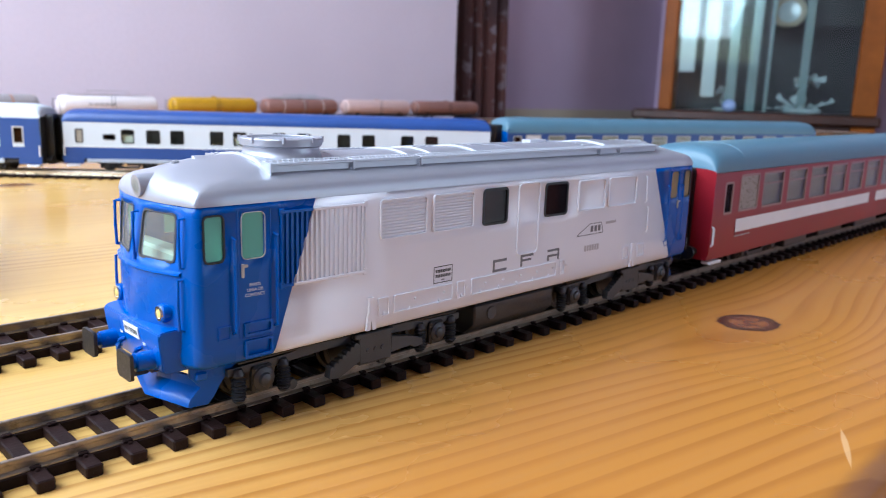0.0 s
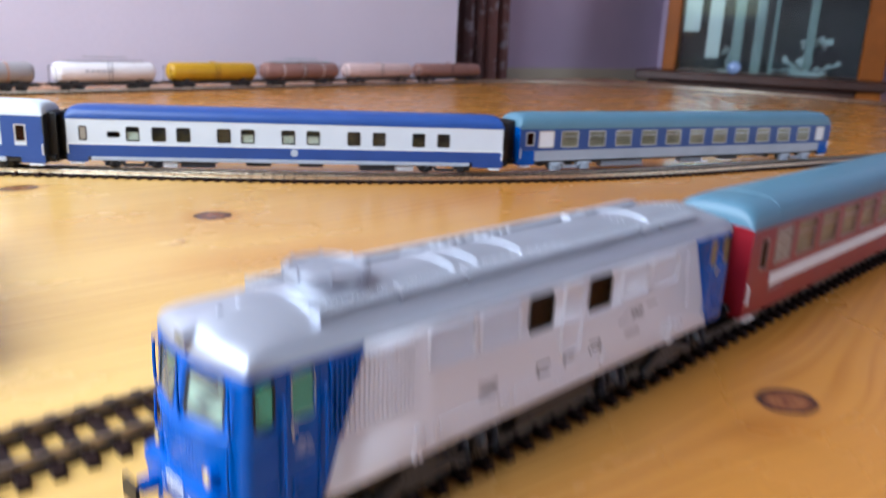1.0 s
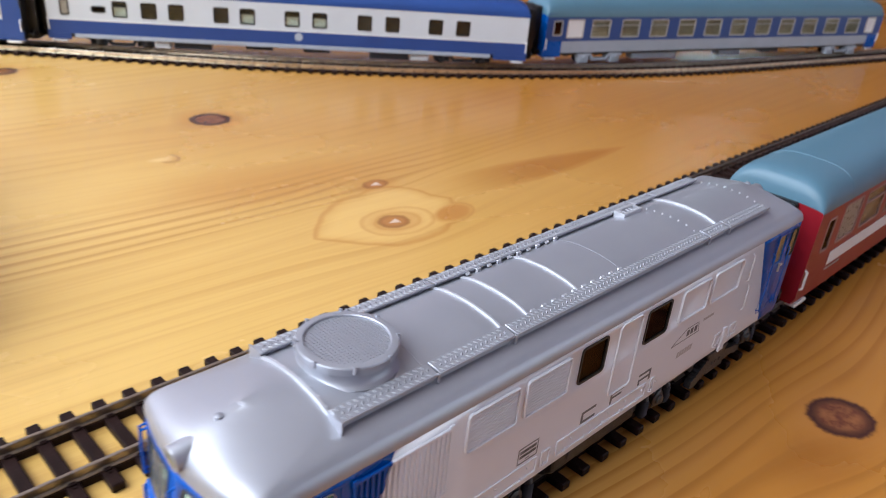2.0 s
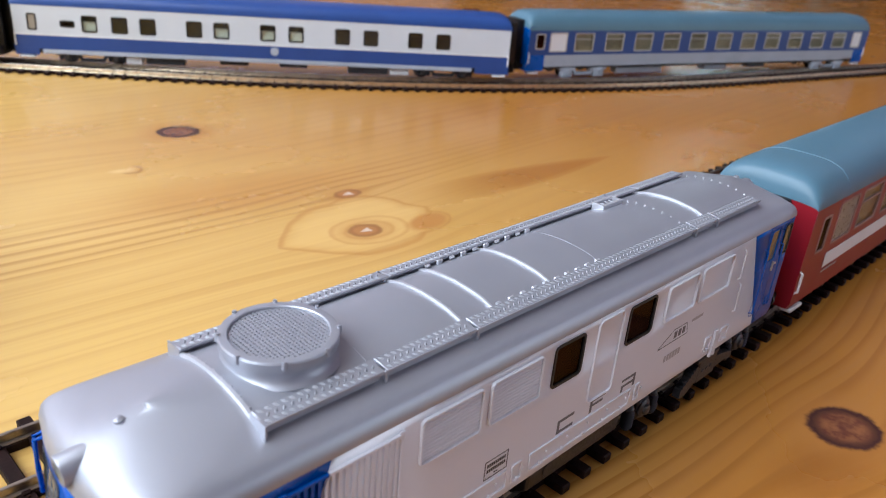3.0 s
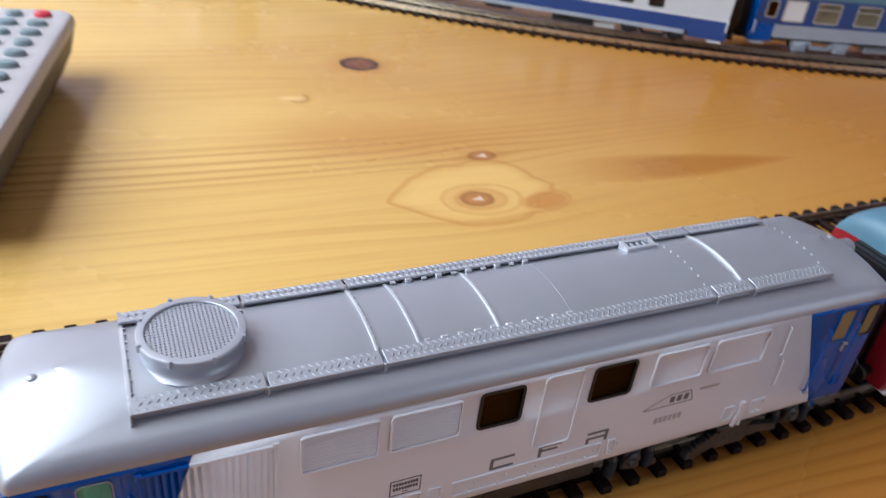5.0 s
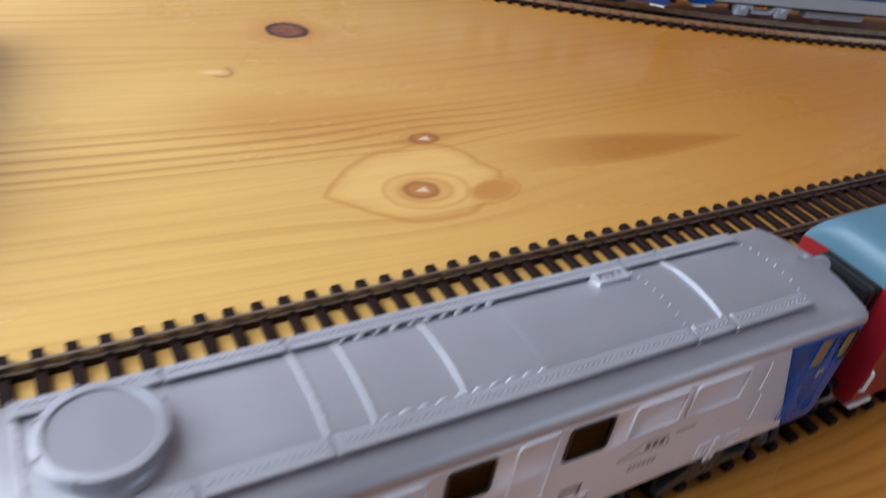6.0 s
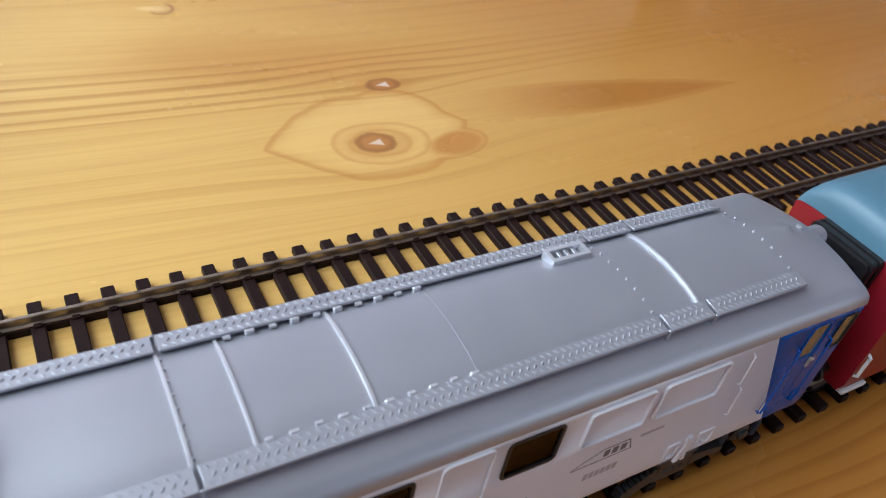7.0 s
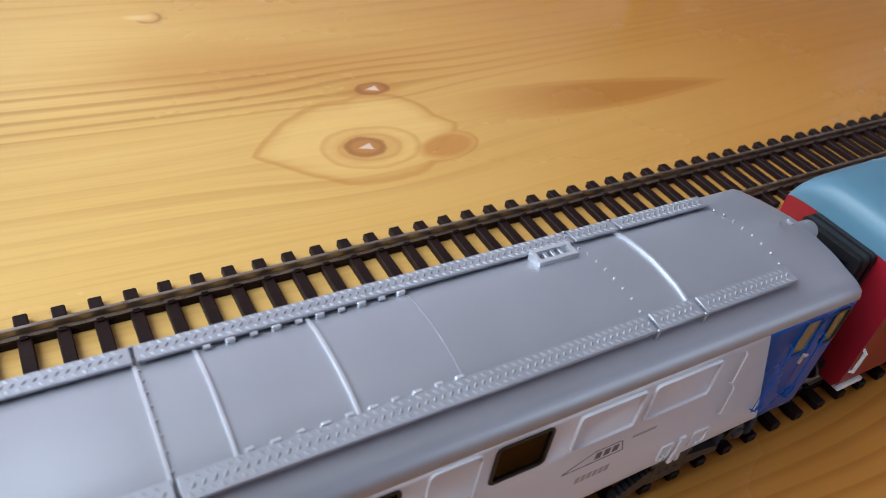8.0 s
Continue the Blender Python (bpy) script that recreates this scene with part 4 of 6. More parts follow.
# cab fronts: windscreens, rails, lamps, buffer beam, buffers, snow plough
def front(f, name):
    d = 1 if f(0) < XM else -1

    def fx(y, z):
        for (xa, ya), (xb, yb) in zip(HALF, HALF[1:]):
            if ya <= abs(y) <= yb:
                return nose(xa + (xb - xa) * (abs(y) - ya) / max(1e-6, yb - ya), y, z)
        return 13.0

    for s in (-1, 1):
        put = lambda u, dd, z: (f(fx(u, z) - dd), s * u, z)
        bm = bmesh.new()
        rim(bm, 2.0, 12.6, 36.2, 45.7, 1.2, 0.42, -0.4, 0.16, put)
        w = part("windscreen", bm, SCREEN_FRAME, loco)
        bm = bmesh.new()
        a = [bm.verts.new((f(fx(u, z) + 0.2), s * u, z)) for u, z in [(q, 36.3) for q in (2.1, 4.6, 7.2, 9.9, 12.5)] + [(q, 45.6) for q in (12.5, 9.9, 7.2, 4.6, 2.1)]]
        for k in range(4):
            bm.faces.new((a[k], a[k + 1], a[8 - k], a[9 - k]))
        p = part("pane", bm, SCREEN_GLASS, w)
        p.visible_shadow = False
        # headlamp
        bm = bmesh.new()
        hx = fx(9.9, 26.4)
        cyl(bm, (f(hx + 0.6), s * 9.9, 26.4), (-d, 0, 0), 0, 0, 0, 20, [(0, 1.9), (1.3, 1.75), (1.5, 1.55), (1.5, 1.2)])
        l = part("headlamp", bm, BLUE, loco)
        bm = bmesh.new()
        cyl(bm, (f(hx - 0.85), s * 9.9, 26.4), (-d, 0, 0), 0, 0, 0, 20, [(0, 1.5), (0.35, 1.45), (0.35, 1.0), (0.15, 0.95), (0.15, 0.2)])
        part("lamp_ring", bm, CHROME, l)
        bm = bmesh.new()
        cyl(bm, (f(hx - 0.9), s * 9.9, 26.4), (-d, 0, 0), 0, 0, 0, 16, [(0, 1.0), (0.3, 0.75), (0.42, 0.3)])
        part("lens", bm, AMBER, l)
        # handrails beside the windscreen and below
        for y, z0, z1 in ((14.4, 35.5, 45.0), (14.2, 23.5, 33.5), (1.0, 35.4, 45.0) if s < 0 else (15.6, 35.5, 45.0)):
            bm = bmesh.new()
            x = fx(y, (z0 + z1) / 2)
            tube(bm, [(f(x + 0.3), s * y, z1), (f(x - 0.9), s * y, z1 - 0.2), (f(x - 1.0), s * y, (z0 + z1) / 2), (f(x - 0.9), s * y, z0 + 0.2), (f(x + 0.3), s * y, z0)], 0.3, 8)
            part("front_handrail", bm, BLUE, loco)
        # buffer
        bm = bmesh.new()
        cyl(bm, (f(8.6), s * 8.7, 17.3), (-d, 0, 0), 0, 0, 0, 18, [(0, 2.4), (0.9, 2.3), (1.1, 1.9), (4.4, 1.75), (4.5, 1.1), (6.1, 1.1)])
        bf = part("buffer", bm, BLUE, loco)
        bm = bmesh.new()
        pts = [(f(1.6 + 0.035 * (u * u + v * v)), s * 8.7 + u, 17.3 + v) for u, v in rounded(-3.1, 3.1, -2.6, 2.6, 0.9)]
        plate(bm, pts, (d * 0.7, 0, 0))
        part("buffer_head", bm, BLACK, bf)
    # ledge under the windscreens
    bm = bmesh.new()
    rows = []
    for y in (-14.0, -11, -8, -5, -2, 0, 2, 5, 8, 11, 14.0):
        x = fx(y, 34.2)
        rows.append([bm.verts.new((f(x + dx), y, z)) for dx, z in ((0.2, 34.9), (-0.5, 34.5), (-0.6, 34.1), (0.2, 33.6))])
    for a, b in zip(rows, rows[1:]):
        for k in range(3):
            bm.faces.new((a[k], a[k + 1], b[k + 1], b[k]))
    part("front_ledge", bm, BLUE, loco)
    # vents on the nose
    bm = bmesh.new()
    for y in (-5.2, 2.0):
        for k in range(9):
            for j in range(3):
                x = fx(y + j * 0.9, 29)
                x0, x1 = sorted((f(x - 0.05), f(x + 0.3)))
                box(bm, x0, x1, y + j * 0.9, y + j * 0.9 + 0.6, 26.0 + k * 0.75, 26.4 + k * 0.75)
    part("nose_vent", bm, BLUE, loco)
    # buffer beam: an overhanging shelf with a raked front
    bm = bmesh.new()
    prof = [(15.2, 15.0), (8.3, 15.0), (7.9, 15.6), (7.0, 22.6), (7.2, 23.2), (8.2, 23.6), (15.2, 24.2)]
    half = [12.8, 12.5, 12.5, 13.0, 13.0, 13.3, 14.4]
    rows = [[bm.verts.new((f(x), t * w, z)) for (x, z), w in zip(prof, half)] for t in (-1, 1)]
    n = len(prof)
    for k in range(n):
        bm.faces.new((rows[0][k], rows[0][(k + 1) % n], rows[1][(k + 1) % n], rows[1][k]))
    bm.faces.new(rows[0])
    bm.faces.new(rows[1][::-1])
    bmesh.ops.recalc_face_normals(bm, faces=bm.faces[:])
    bmesh.ops.bevel(bm, geom=bm.edges[:], offset=0.22, segments=2, affect="EDGES")
    beam = part("buffer_beam", bm, BLUE, loco)
    on_beam = lambda y, z, out: (f(7.9 - (z - 15.6) * 0.1286 - out), y, z)
    bm = bmesh.new()
    plate(bm, [on_beam(y, z, 0.02) for y, z in ((-4.1, 22.5), (2.6, 22.5), (2.6, 20.1), (-4.1, 20.1))], (-d * 0.2, 0, 0))
    np_ = part("number_plate", bm, PRINT_WHITE, beam)
    bm = bmesh.new()
    for y, w in ((-3.6, 0.42), (-2.85, 0.42), (-2.1, 0.22), (-1.5, 0.42), (-0.75, 0.42), (0.1, 0.22), (0.9, 0.42), (1.65, 0.42)):
        plate(bm, [on_beam(y, 21.8, 0.24), on_beam(y + w, 21.8, 0.24), on_beam(y + w, 20.8, 0.24), on_beam(y, 20.8, 0.24)], (-d * 0.04, 0, 0))
    part("plate_bars", bm, PRINT_BLACK, np_)
    bm = bmesh.new()
    for y in (-6.2, 4.6):
        for u in (-0.35, 0.35):
            plate(bm, [on_beam(y + u, 19.9, 0.02), on_beam(y + u + 0.4, 19.9, 0.02), on_beam(y + u + 0.4, 19.3, 0.02), on_beam(y + u, 19.3, 0.02)], (-d * 0.1, 0, 0))
    part("white_marks", bm, PRINT_WHITE, beam)
    # hoses and coupling hook
    for y in (-4.2, 3.6):
        bm = bmesh.new()
        tube(bm, [(f(7.4), y, 18.4), (f(6.4), y, 18.2), (f(6.1), y + 0.3, 17.2), (f(6.3), y + 0.5, 15.8)], 0.5, 8)
        part("brake_hose", bm, BLUE, loco)
    bm = bmesh.new()
    x0, x1 = sorted((f(6.6), f(10.0)))
    box(bm, x0, x1, -2.0, 2.0, 11.8, 13.4, 0.4)
    x0, x1 = sorted((f(9.0), f(14.0)))
    box(bm, x0, x1, -4.2, 4.2, 12.6, 15.0, 0.4)
    part("coupler", bm, BLACK, loco)
    # snow plough
    bm = bmesh.new()
    ys = [-12.2 + 2.44 * k for k in range(11)]
    rows = [[bm.verts.new((f(x + 0.27 * abs(y)), y, z)) for y in ys] for x, z in ((12.6, 12.0), (12.4, 10.2), (12.1, 9.9), (10.2, 8.6), (9.9, 8.3), (9.4, 7.0), (10.2, 6.7), (13.0, 8.8), (13.4, 12.0))]
    for a, b in zip(rows, rows[1:] + rows[:1]):
        for k in range(10):
            bm.faces.new((a[k], a[k + 1], b[k + 1], b[k]))
    for k in (0, 10):
        bm.faces.new([r[k] for r in rows])
    for s in (-1, 1):
        plate(bm, [(f(13.6), s * 12.1, 6.8), (f(13.2), s * 12.2, 8.4), (f(15.4), s * 12.4, 10.6), (f(13.4), s * 12.4, 13.0), (f(13.2), s * 12.6, 15.6), (f(25.0), s * 13.0, 15.8), (f(22.4), s * 13.0, 13.8), (f(19.8), s * 12.8, 11.0), (f(18.2), s * 12.4, 8.0), (f(17.0), s * 12.2, 6.6)], (0, -s * 0.9, 0))
        a, b = sorted((f(14.2), f(16.6)))
        ya, yb = sorted((s * 12.2, s * 13.3))
        box(bm, a, b, ya, yb, 12.2, 13.9, 0.3)
    part("snow_plough", bm, BLUE, loco, "blue snow plough")


front(lambda x: x, "front")
front(lambda x: 2 * XM - x, "rear")

# running gear
def bogie(x0, x1, axles):
    g = new("bogie")
    g.parent = loco
    g.empty_display_size = 0.01
    for a in axles:
        bm = bmesh.new()
        for s in (-1, 1):
            cyl(bm, (a, s * 7.0, 11.2), (0, s, 0), 0, 0, 0, 32, [(0, 7.0), (0.7, 7.0), (0.8, 6.3), (2.8, 6.25), (2.9, 5.2), (2.5, 4.8), (2.5, 0.5)])
        cyl(bm, (a, -8, 11.0), (0, 1, 0), 1.2, 1.2, 16, 10)
        part("wheelset", bm, WHEEL, g)
    for s in (-1, 1):
        bm = bmesh.new()
        ya, yb = sorted((s * 12.2, s * 14.0))
        mid = (x0 + x1) / 2
        pts = [(x0, 13.4), (x0 + 14, 13.8), (mid - 8, 15.2), (mid + 8, 15.2), (x1 - 14, 13.8), (x1, 13.4), (x1, 11.9), (x1 - 14, 12.1), (mid + 8, 12.6), (mid - 8, 12.6), (x0 + 14, 12.1), (x0, 11.9)]
        plate(bm, [(x, ya, z) for x, z in pts], (0, yb - ya, 0))
        fr = part("side_frame", bm, GREY, g)
        for a in axles:
            bm = bmesh.new()
            ya, yb = sorted((s * 13.0, s * 15.0))
            box(bm, a - 2.4, a + 2.4, ya, yb, 7.2, 13.0, 0.5)
            cyl(bm, (a, s * 14.8, 10.2), (0, s, 0), 0, 0, 0, 24, [(0, 2.5), (0.5, 2.5), (0.7, 2.2), (0.9, 1.5), (1.5, 1.3), (1.7, 0.8)])
            part("axle_box", bm, GREY, g)
            for dx in (-5.3, 5.3) if a != axles[1] else ():
                bm = bmesh.new()
                cyl(bm, (a + dx, s * 14.2, 6.0), (0, 0, 1), 0, 0, 0, 12, [(0, 0.9), (0.6, 1.3)] + [(0.8 + 0.38 * k, 1.6 if k % 2 else 1.0) for k in range(13)] + [(6.0, 1.3), (7.2, 0.8)])
                part("coil_spring", bm, GREY, g)
        # toothed lever, gear box with three bolts and tapering arm before the middle axle
        m = axles[1]
        ya, yb = sorted((s * 14.4, s * 16.6))
        bm = bmesh.new()
        box(bm, m - 1.2, m + 8.6, ya, yb, 7.6, 14.4, 0.35)
        box(bm, m - 2.2, m + 9.2, ya, ya + (yb - ya) * 0.9, 13.9, 15.0, 0.2)
        for j in range(3):
            cyl(bm, (m + 1.4 + 2.1 * j, s * 16.5, 10.9), (0, s, 0), 0.62, 0.5, 0.35, 12)
        part("brake_box", bm, GREY, g)
        bm = bmesh.new()
        plate(bm, [(m + 8.4, ya, 12.8), (m + 15.5, ya, 11.4), (m + 18.2, ya, 10.4), (m + 18.4, ya, 8.8), (m + 15.8, ya, 8.6), (m + 14.6, ya, 9.4), (m + 8.4, ya, 9.0)], (0, (yb - ya) * 0.8, 0))
        part("brake_arm", bm, GREY, g)
        bm = bmesh.new()
        teeth = []
        for j in range(7):
            t = j / 6
            cx, cz = m - 2.2 - 6.6 * t, 12.6 - 4.1 * t
            teeth += [(cx + 0.25, ya, cz + 0.75), (cx - 0.3, ya, cz + 0.45), (cx - 0.42, ya, cz - 0.45)]
        plate(bm, [(m - 9.4, ya, 6.6), (m - 6.8, ya, 6.2), (m - 1.0, ya, 8.8), (m - 1.0, ya, 12.6)] + teeth, (0, (yb - ya) * 0.9, 0))
        part("toothed_lever", bm, GREY, g)
        for a, b in zip(axles, axles[1:]):
            c = (a + b) / 2
            bm = bmesh.new()
            cyl(bm, (c - 5.2, s * 13.6, 7.0), (0, s, 0), 1.3, 1.1, 1.2, 14)
            part("brake_cylinder", bm, GREY, g)
        bm = bmesh.new()
        tube(bm, [(x0 + 2, s * 14.6, 14.6), (x0 + 20, s * 14.7, 14.9), (x1 - 20, s * 14.7, 14.7), (x1 - 2, s * 14.6, 14.4)], 0.35)
        part("pipe", bm, GREY, g)


bogie(20.5, 86.5, (28.0, 53.0, 78.0))
bogie(129.5, 195.0, (135.6, 160.6, 185.6))
bm = bmesh.new()
sec = [(-11.0, 5.6), (11.0, 5.6), (14.6, 8.8), (14.6, 14.4), (-14.6, 14.4), (-14.6, 8.8)]
plate(bm, [(92.0, y, z) for y, z in sec], (33.5, 0, 0))
bmesh.ops.bevel(bm, geom=bm.edges[:], offset=0.5, segments=1, affect="EDGES")
tank = part("fuel_tank", bm, GREY, loco, "grey fuel tank between the bogies")
for s in (-1, 1):
    bm = bmesh.new()
    cyl(bm, (98.5, s * 14.4, 11.4), (0, s, 0), 1.9, 1.7, 0.5, 20)
    part("tank_cap", bm, GREY, tank)
bm = bmesh.new()
box(bm, 18, 196, -11.5, 11.5, 13.0, 16.4, 0.3)
part("underframe", bm, BLACK, loco)


# printed marks and lettering
def strip(bm, x0, x1, z0, z1, y=-17.22, d=-0.03):
    plate(bm, [(x0, y, z0), (x1, y, z0), (x1, y, z1), (x0, y, z1)], (0, d, 0))


for x, kind in ((95.3, 0), (106.5, 1), (118.2, 2)):
    bm = bmesh.new()
    if kind == 0:
        ring = [(0, 26.7), (5.5, 26.7), (5.5, 26.0), (0.8, 26.0), (0.8, 24.1), (5.5, 24.1), (5.5, 23.4), (0, 23.4)]
    elif kind == 1:
        ring = [(0, 26.7), (5.5, 26.7), (5.5, 26.0), (0.8, 26.0), (0.8, 25.4), (4.6, 25.4), (4.6, 24.8), (0.8, 24.8), (0.8, 23.4), (0, 23.4)]
    else:
        ring = [(0, 23.4), (0.8, 23.4), (0.8, 24.5), (4.7, 24.5), (4.7, 23.4), (5.5, 23.4), (5.5, 26.7), (0, 26.7), (0, 26.05), (4.7, 26.05), (4.7, 25.15), (0, 25.15)]
    plate(bm, [(x + u, -17.22, z) for u, z in ring], (0, -0.03, 0))
    part("side_mark", bm, PRINT_GREY, loco, "angular grey mark", smooth=False)
bm = bmesh.new()
tri = [((131.8, 29.0), (145.2, 29.0)), ((131.8, 29.2), (138.2, 32.2)), ((138.2, 32.2), (144.0, 32.2)), ((144.0, 32.2), (145.2, 29.0))]
for (xa, za), (xb, zb) in tri:
    v = Vector((xb - xa, 0, zb - za)).normalized()
    q = Vector((-v.z, 0, v.x)) * 0.11
    plate(bm, [(xa + q.x, -17.22, za + q.z), (xb + q.x, -17.22, zb + q.z), (xb - q.x, -17.22, zb - q.z), (xa - q.x, -17.22, za - q.z)], (0, -0.03, 0))
for k in range(3):
    strip(bm, 138.6 + 1.9 * k, 139.9 + 1.9 * k, 29.7, 31.5)
part("emblem", bm, PRINT_GREY, loco, "small grey outlined wedge emblem")
bm = bmesh.new()
for k in range(6):
    strip(bm, 135.9 + k * 1.3, 136.9 + k * 1.3, 24.0, 25.8)
strip(bm, 146.5, 152.0, 31.4, 32.2)
part("pale_bars", bm, PRINT_PALE, loco)
bm = bmesh.new()
for x0, x1, z0, z1 in ((73.9, 80.3, 27.6, 27.8), (73.9, 80.3, 23.6, 23.8), (73.9, 74.1, 23.8, 27.6), (80.1, 80.3, 23.8, 27.6)):
    strip(bm, x0, x1, z0, z1)
for z, n in ((26.2, 9), (25.0, 9), (24.2, 2)):
    for k in range(n):
        c = 77.1 + (k - (n - 1) / 2) * 0.58
        strip(bm, c - 0.21, c + 0.21, z, z + (0.75 if n > 2 else 0.3))
part("data_panel", bm, PRINT_BLACK, loco, "small boxed black print")


def lettering(name, text, size, m, material, parent, spacing=1.0):
    c = bpy.data.curves.new(name, "FONT")
    c.body, c.size, c.align_x, c.align_y, c.space_line = text, size, "CENTER", "CENTER", spacing
    c.extrude = 0.00003
    o = new("text_source", c)
    dg = bpy.context.evaluated_depsgraph_get()
    me = bpy.data.meshes.new_from_object(o.evaluated_get(dg))
    bpy.data.objects.remove(o)
    me.materials.clear()
    me.materials.append(material)
    t = new(name, me)
    t.parent = parent
    t.matrix_world = m
    return t


lettering("door_notice", "FERITI\nLINIA DE\nCONTACT", 0.00092, pose(0.0251, -0.01723, 0.0301, 90, 0, 0), PRINT_WHITE, loco, 1.1)


# ---- passenger coaches ----
def panel_side(bands, windows, x0, x1, y, out):
    """A coach side as a wall with window openings; bands: (z0, z1, material index)."""
    bm = bmesh.new()
    xs = sorted({x0, x1, *[w[0] for w in windows], *[w[1] for w in windows]})
    zs = sorted({*[b[0] for b in bands], *[b[1] for b in bands], *[w[2] for w in windows], *[w[3] for w in windows]})
    grid = {}

    def v(x, z):
        if (x, z) not in grid:
            tuck = max(0.0, 12.5 - z) ** 2 * 0.09
            grid[x, z] = bm.verts.new((x, y - out * tuck, z))
        return grid[x, z]

    for xa, xb in zip(xs, xs[1:]):
        for za, zb in zip(zs, zs[1:]):
            cx, cz = (xa + xb) / 2, (za + zb) / 2
            if any(w[0] < cx < w[1] and w[2] < cz < w[3] for w in windows):
                continue
            f = bm.faces.new((v(xa, za), v(xb, za), v(xb, zb), v(xa, zb)))
            f.material_index = next(b[2] for b in bands if b[0] <= cz <= b[1])
    return bm


def coach_bogie(parent, x, colour, out=0.0):
    g = new("bogie")
    g.parent = parent
    g.empty_display_size = 0.01
    for a in (x - 14.5, x + 14.5):
        bm = bmesh.new()
        for s in (-1, 1):
            cyl(bm, (a, s * 7.2, 10.2), (0, s, 0), 0, 0, 0, 24, [(0, 6.0), (0.7, 6.0), (0.8, 5.3), (2.7, 5.2), (2.8, 4.3), (2.4, 4.1), (2.4, 0.4)])
        cyl(bm, (a, -8, 10.2), (0, 1, 0), 1.0, 1.0, 16, 8)
        part("wheelset", bm, WHEEL, g)
        for s in (-1, 1):
            bm = bmesh.new()
            ya, yb = sorted((s * 11.2, s * (14.0 + out)))
            box(bm, a - 2.4 - out, a + 2.4 + out, ya, yb, 6.6 - out, 11.4, 0.5)
            cyl(bm, (a, s * (14.0 + out), 9.0), (0, s, 0), 1.8, 1.4, 0.7, 14)
            for dx in (-4.2, 4.2):
                cyl(bm, (a + dx, s * 12.6, 6.6), (0, 0, 1), 0, 0, 0, 10, [(0, 1.0)] + [(0.4 + 0.4 * k, 1.5 if k % 2 else 1.1) for k in range(10)])
            part("axle_box", bm, colour, g)
    for s in (-1, 1):
        bm = bmesh.new()
        ya, yb = sorted((s * 11.6, s * (13.4 + out)))
        pts = [(x - 21, 11.6), (x - 8, 11.8), (x - 6, 8.2), (x + 6, 8.2), (x + 8, 11.8), (x + 21, 11.6), (x + 21, 9.6), (x + 9, 9.6), (x + 7, 6.4), (x - 7, 6.4), (x - 9, 9.6), (x - 21, 9.6)]
        plate(bm, [(a, ya, z) for a, z in pts], (0, yb - ya, 0))
        part("side_frame", bm, colour, g)


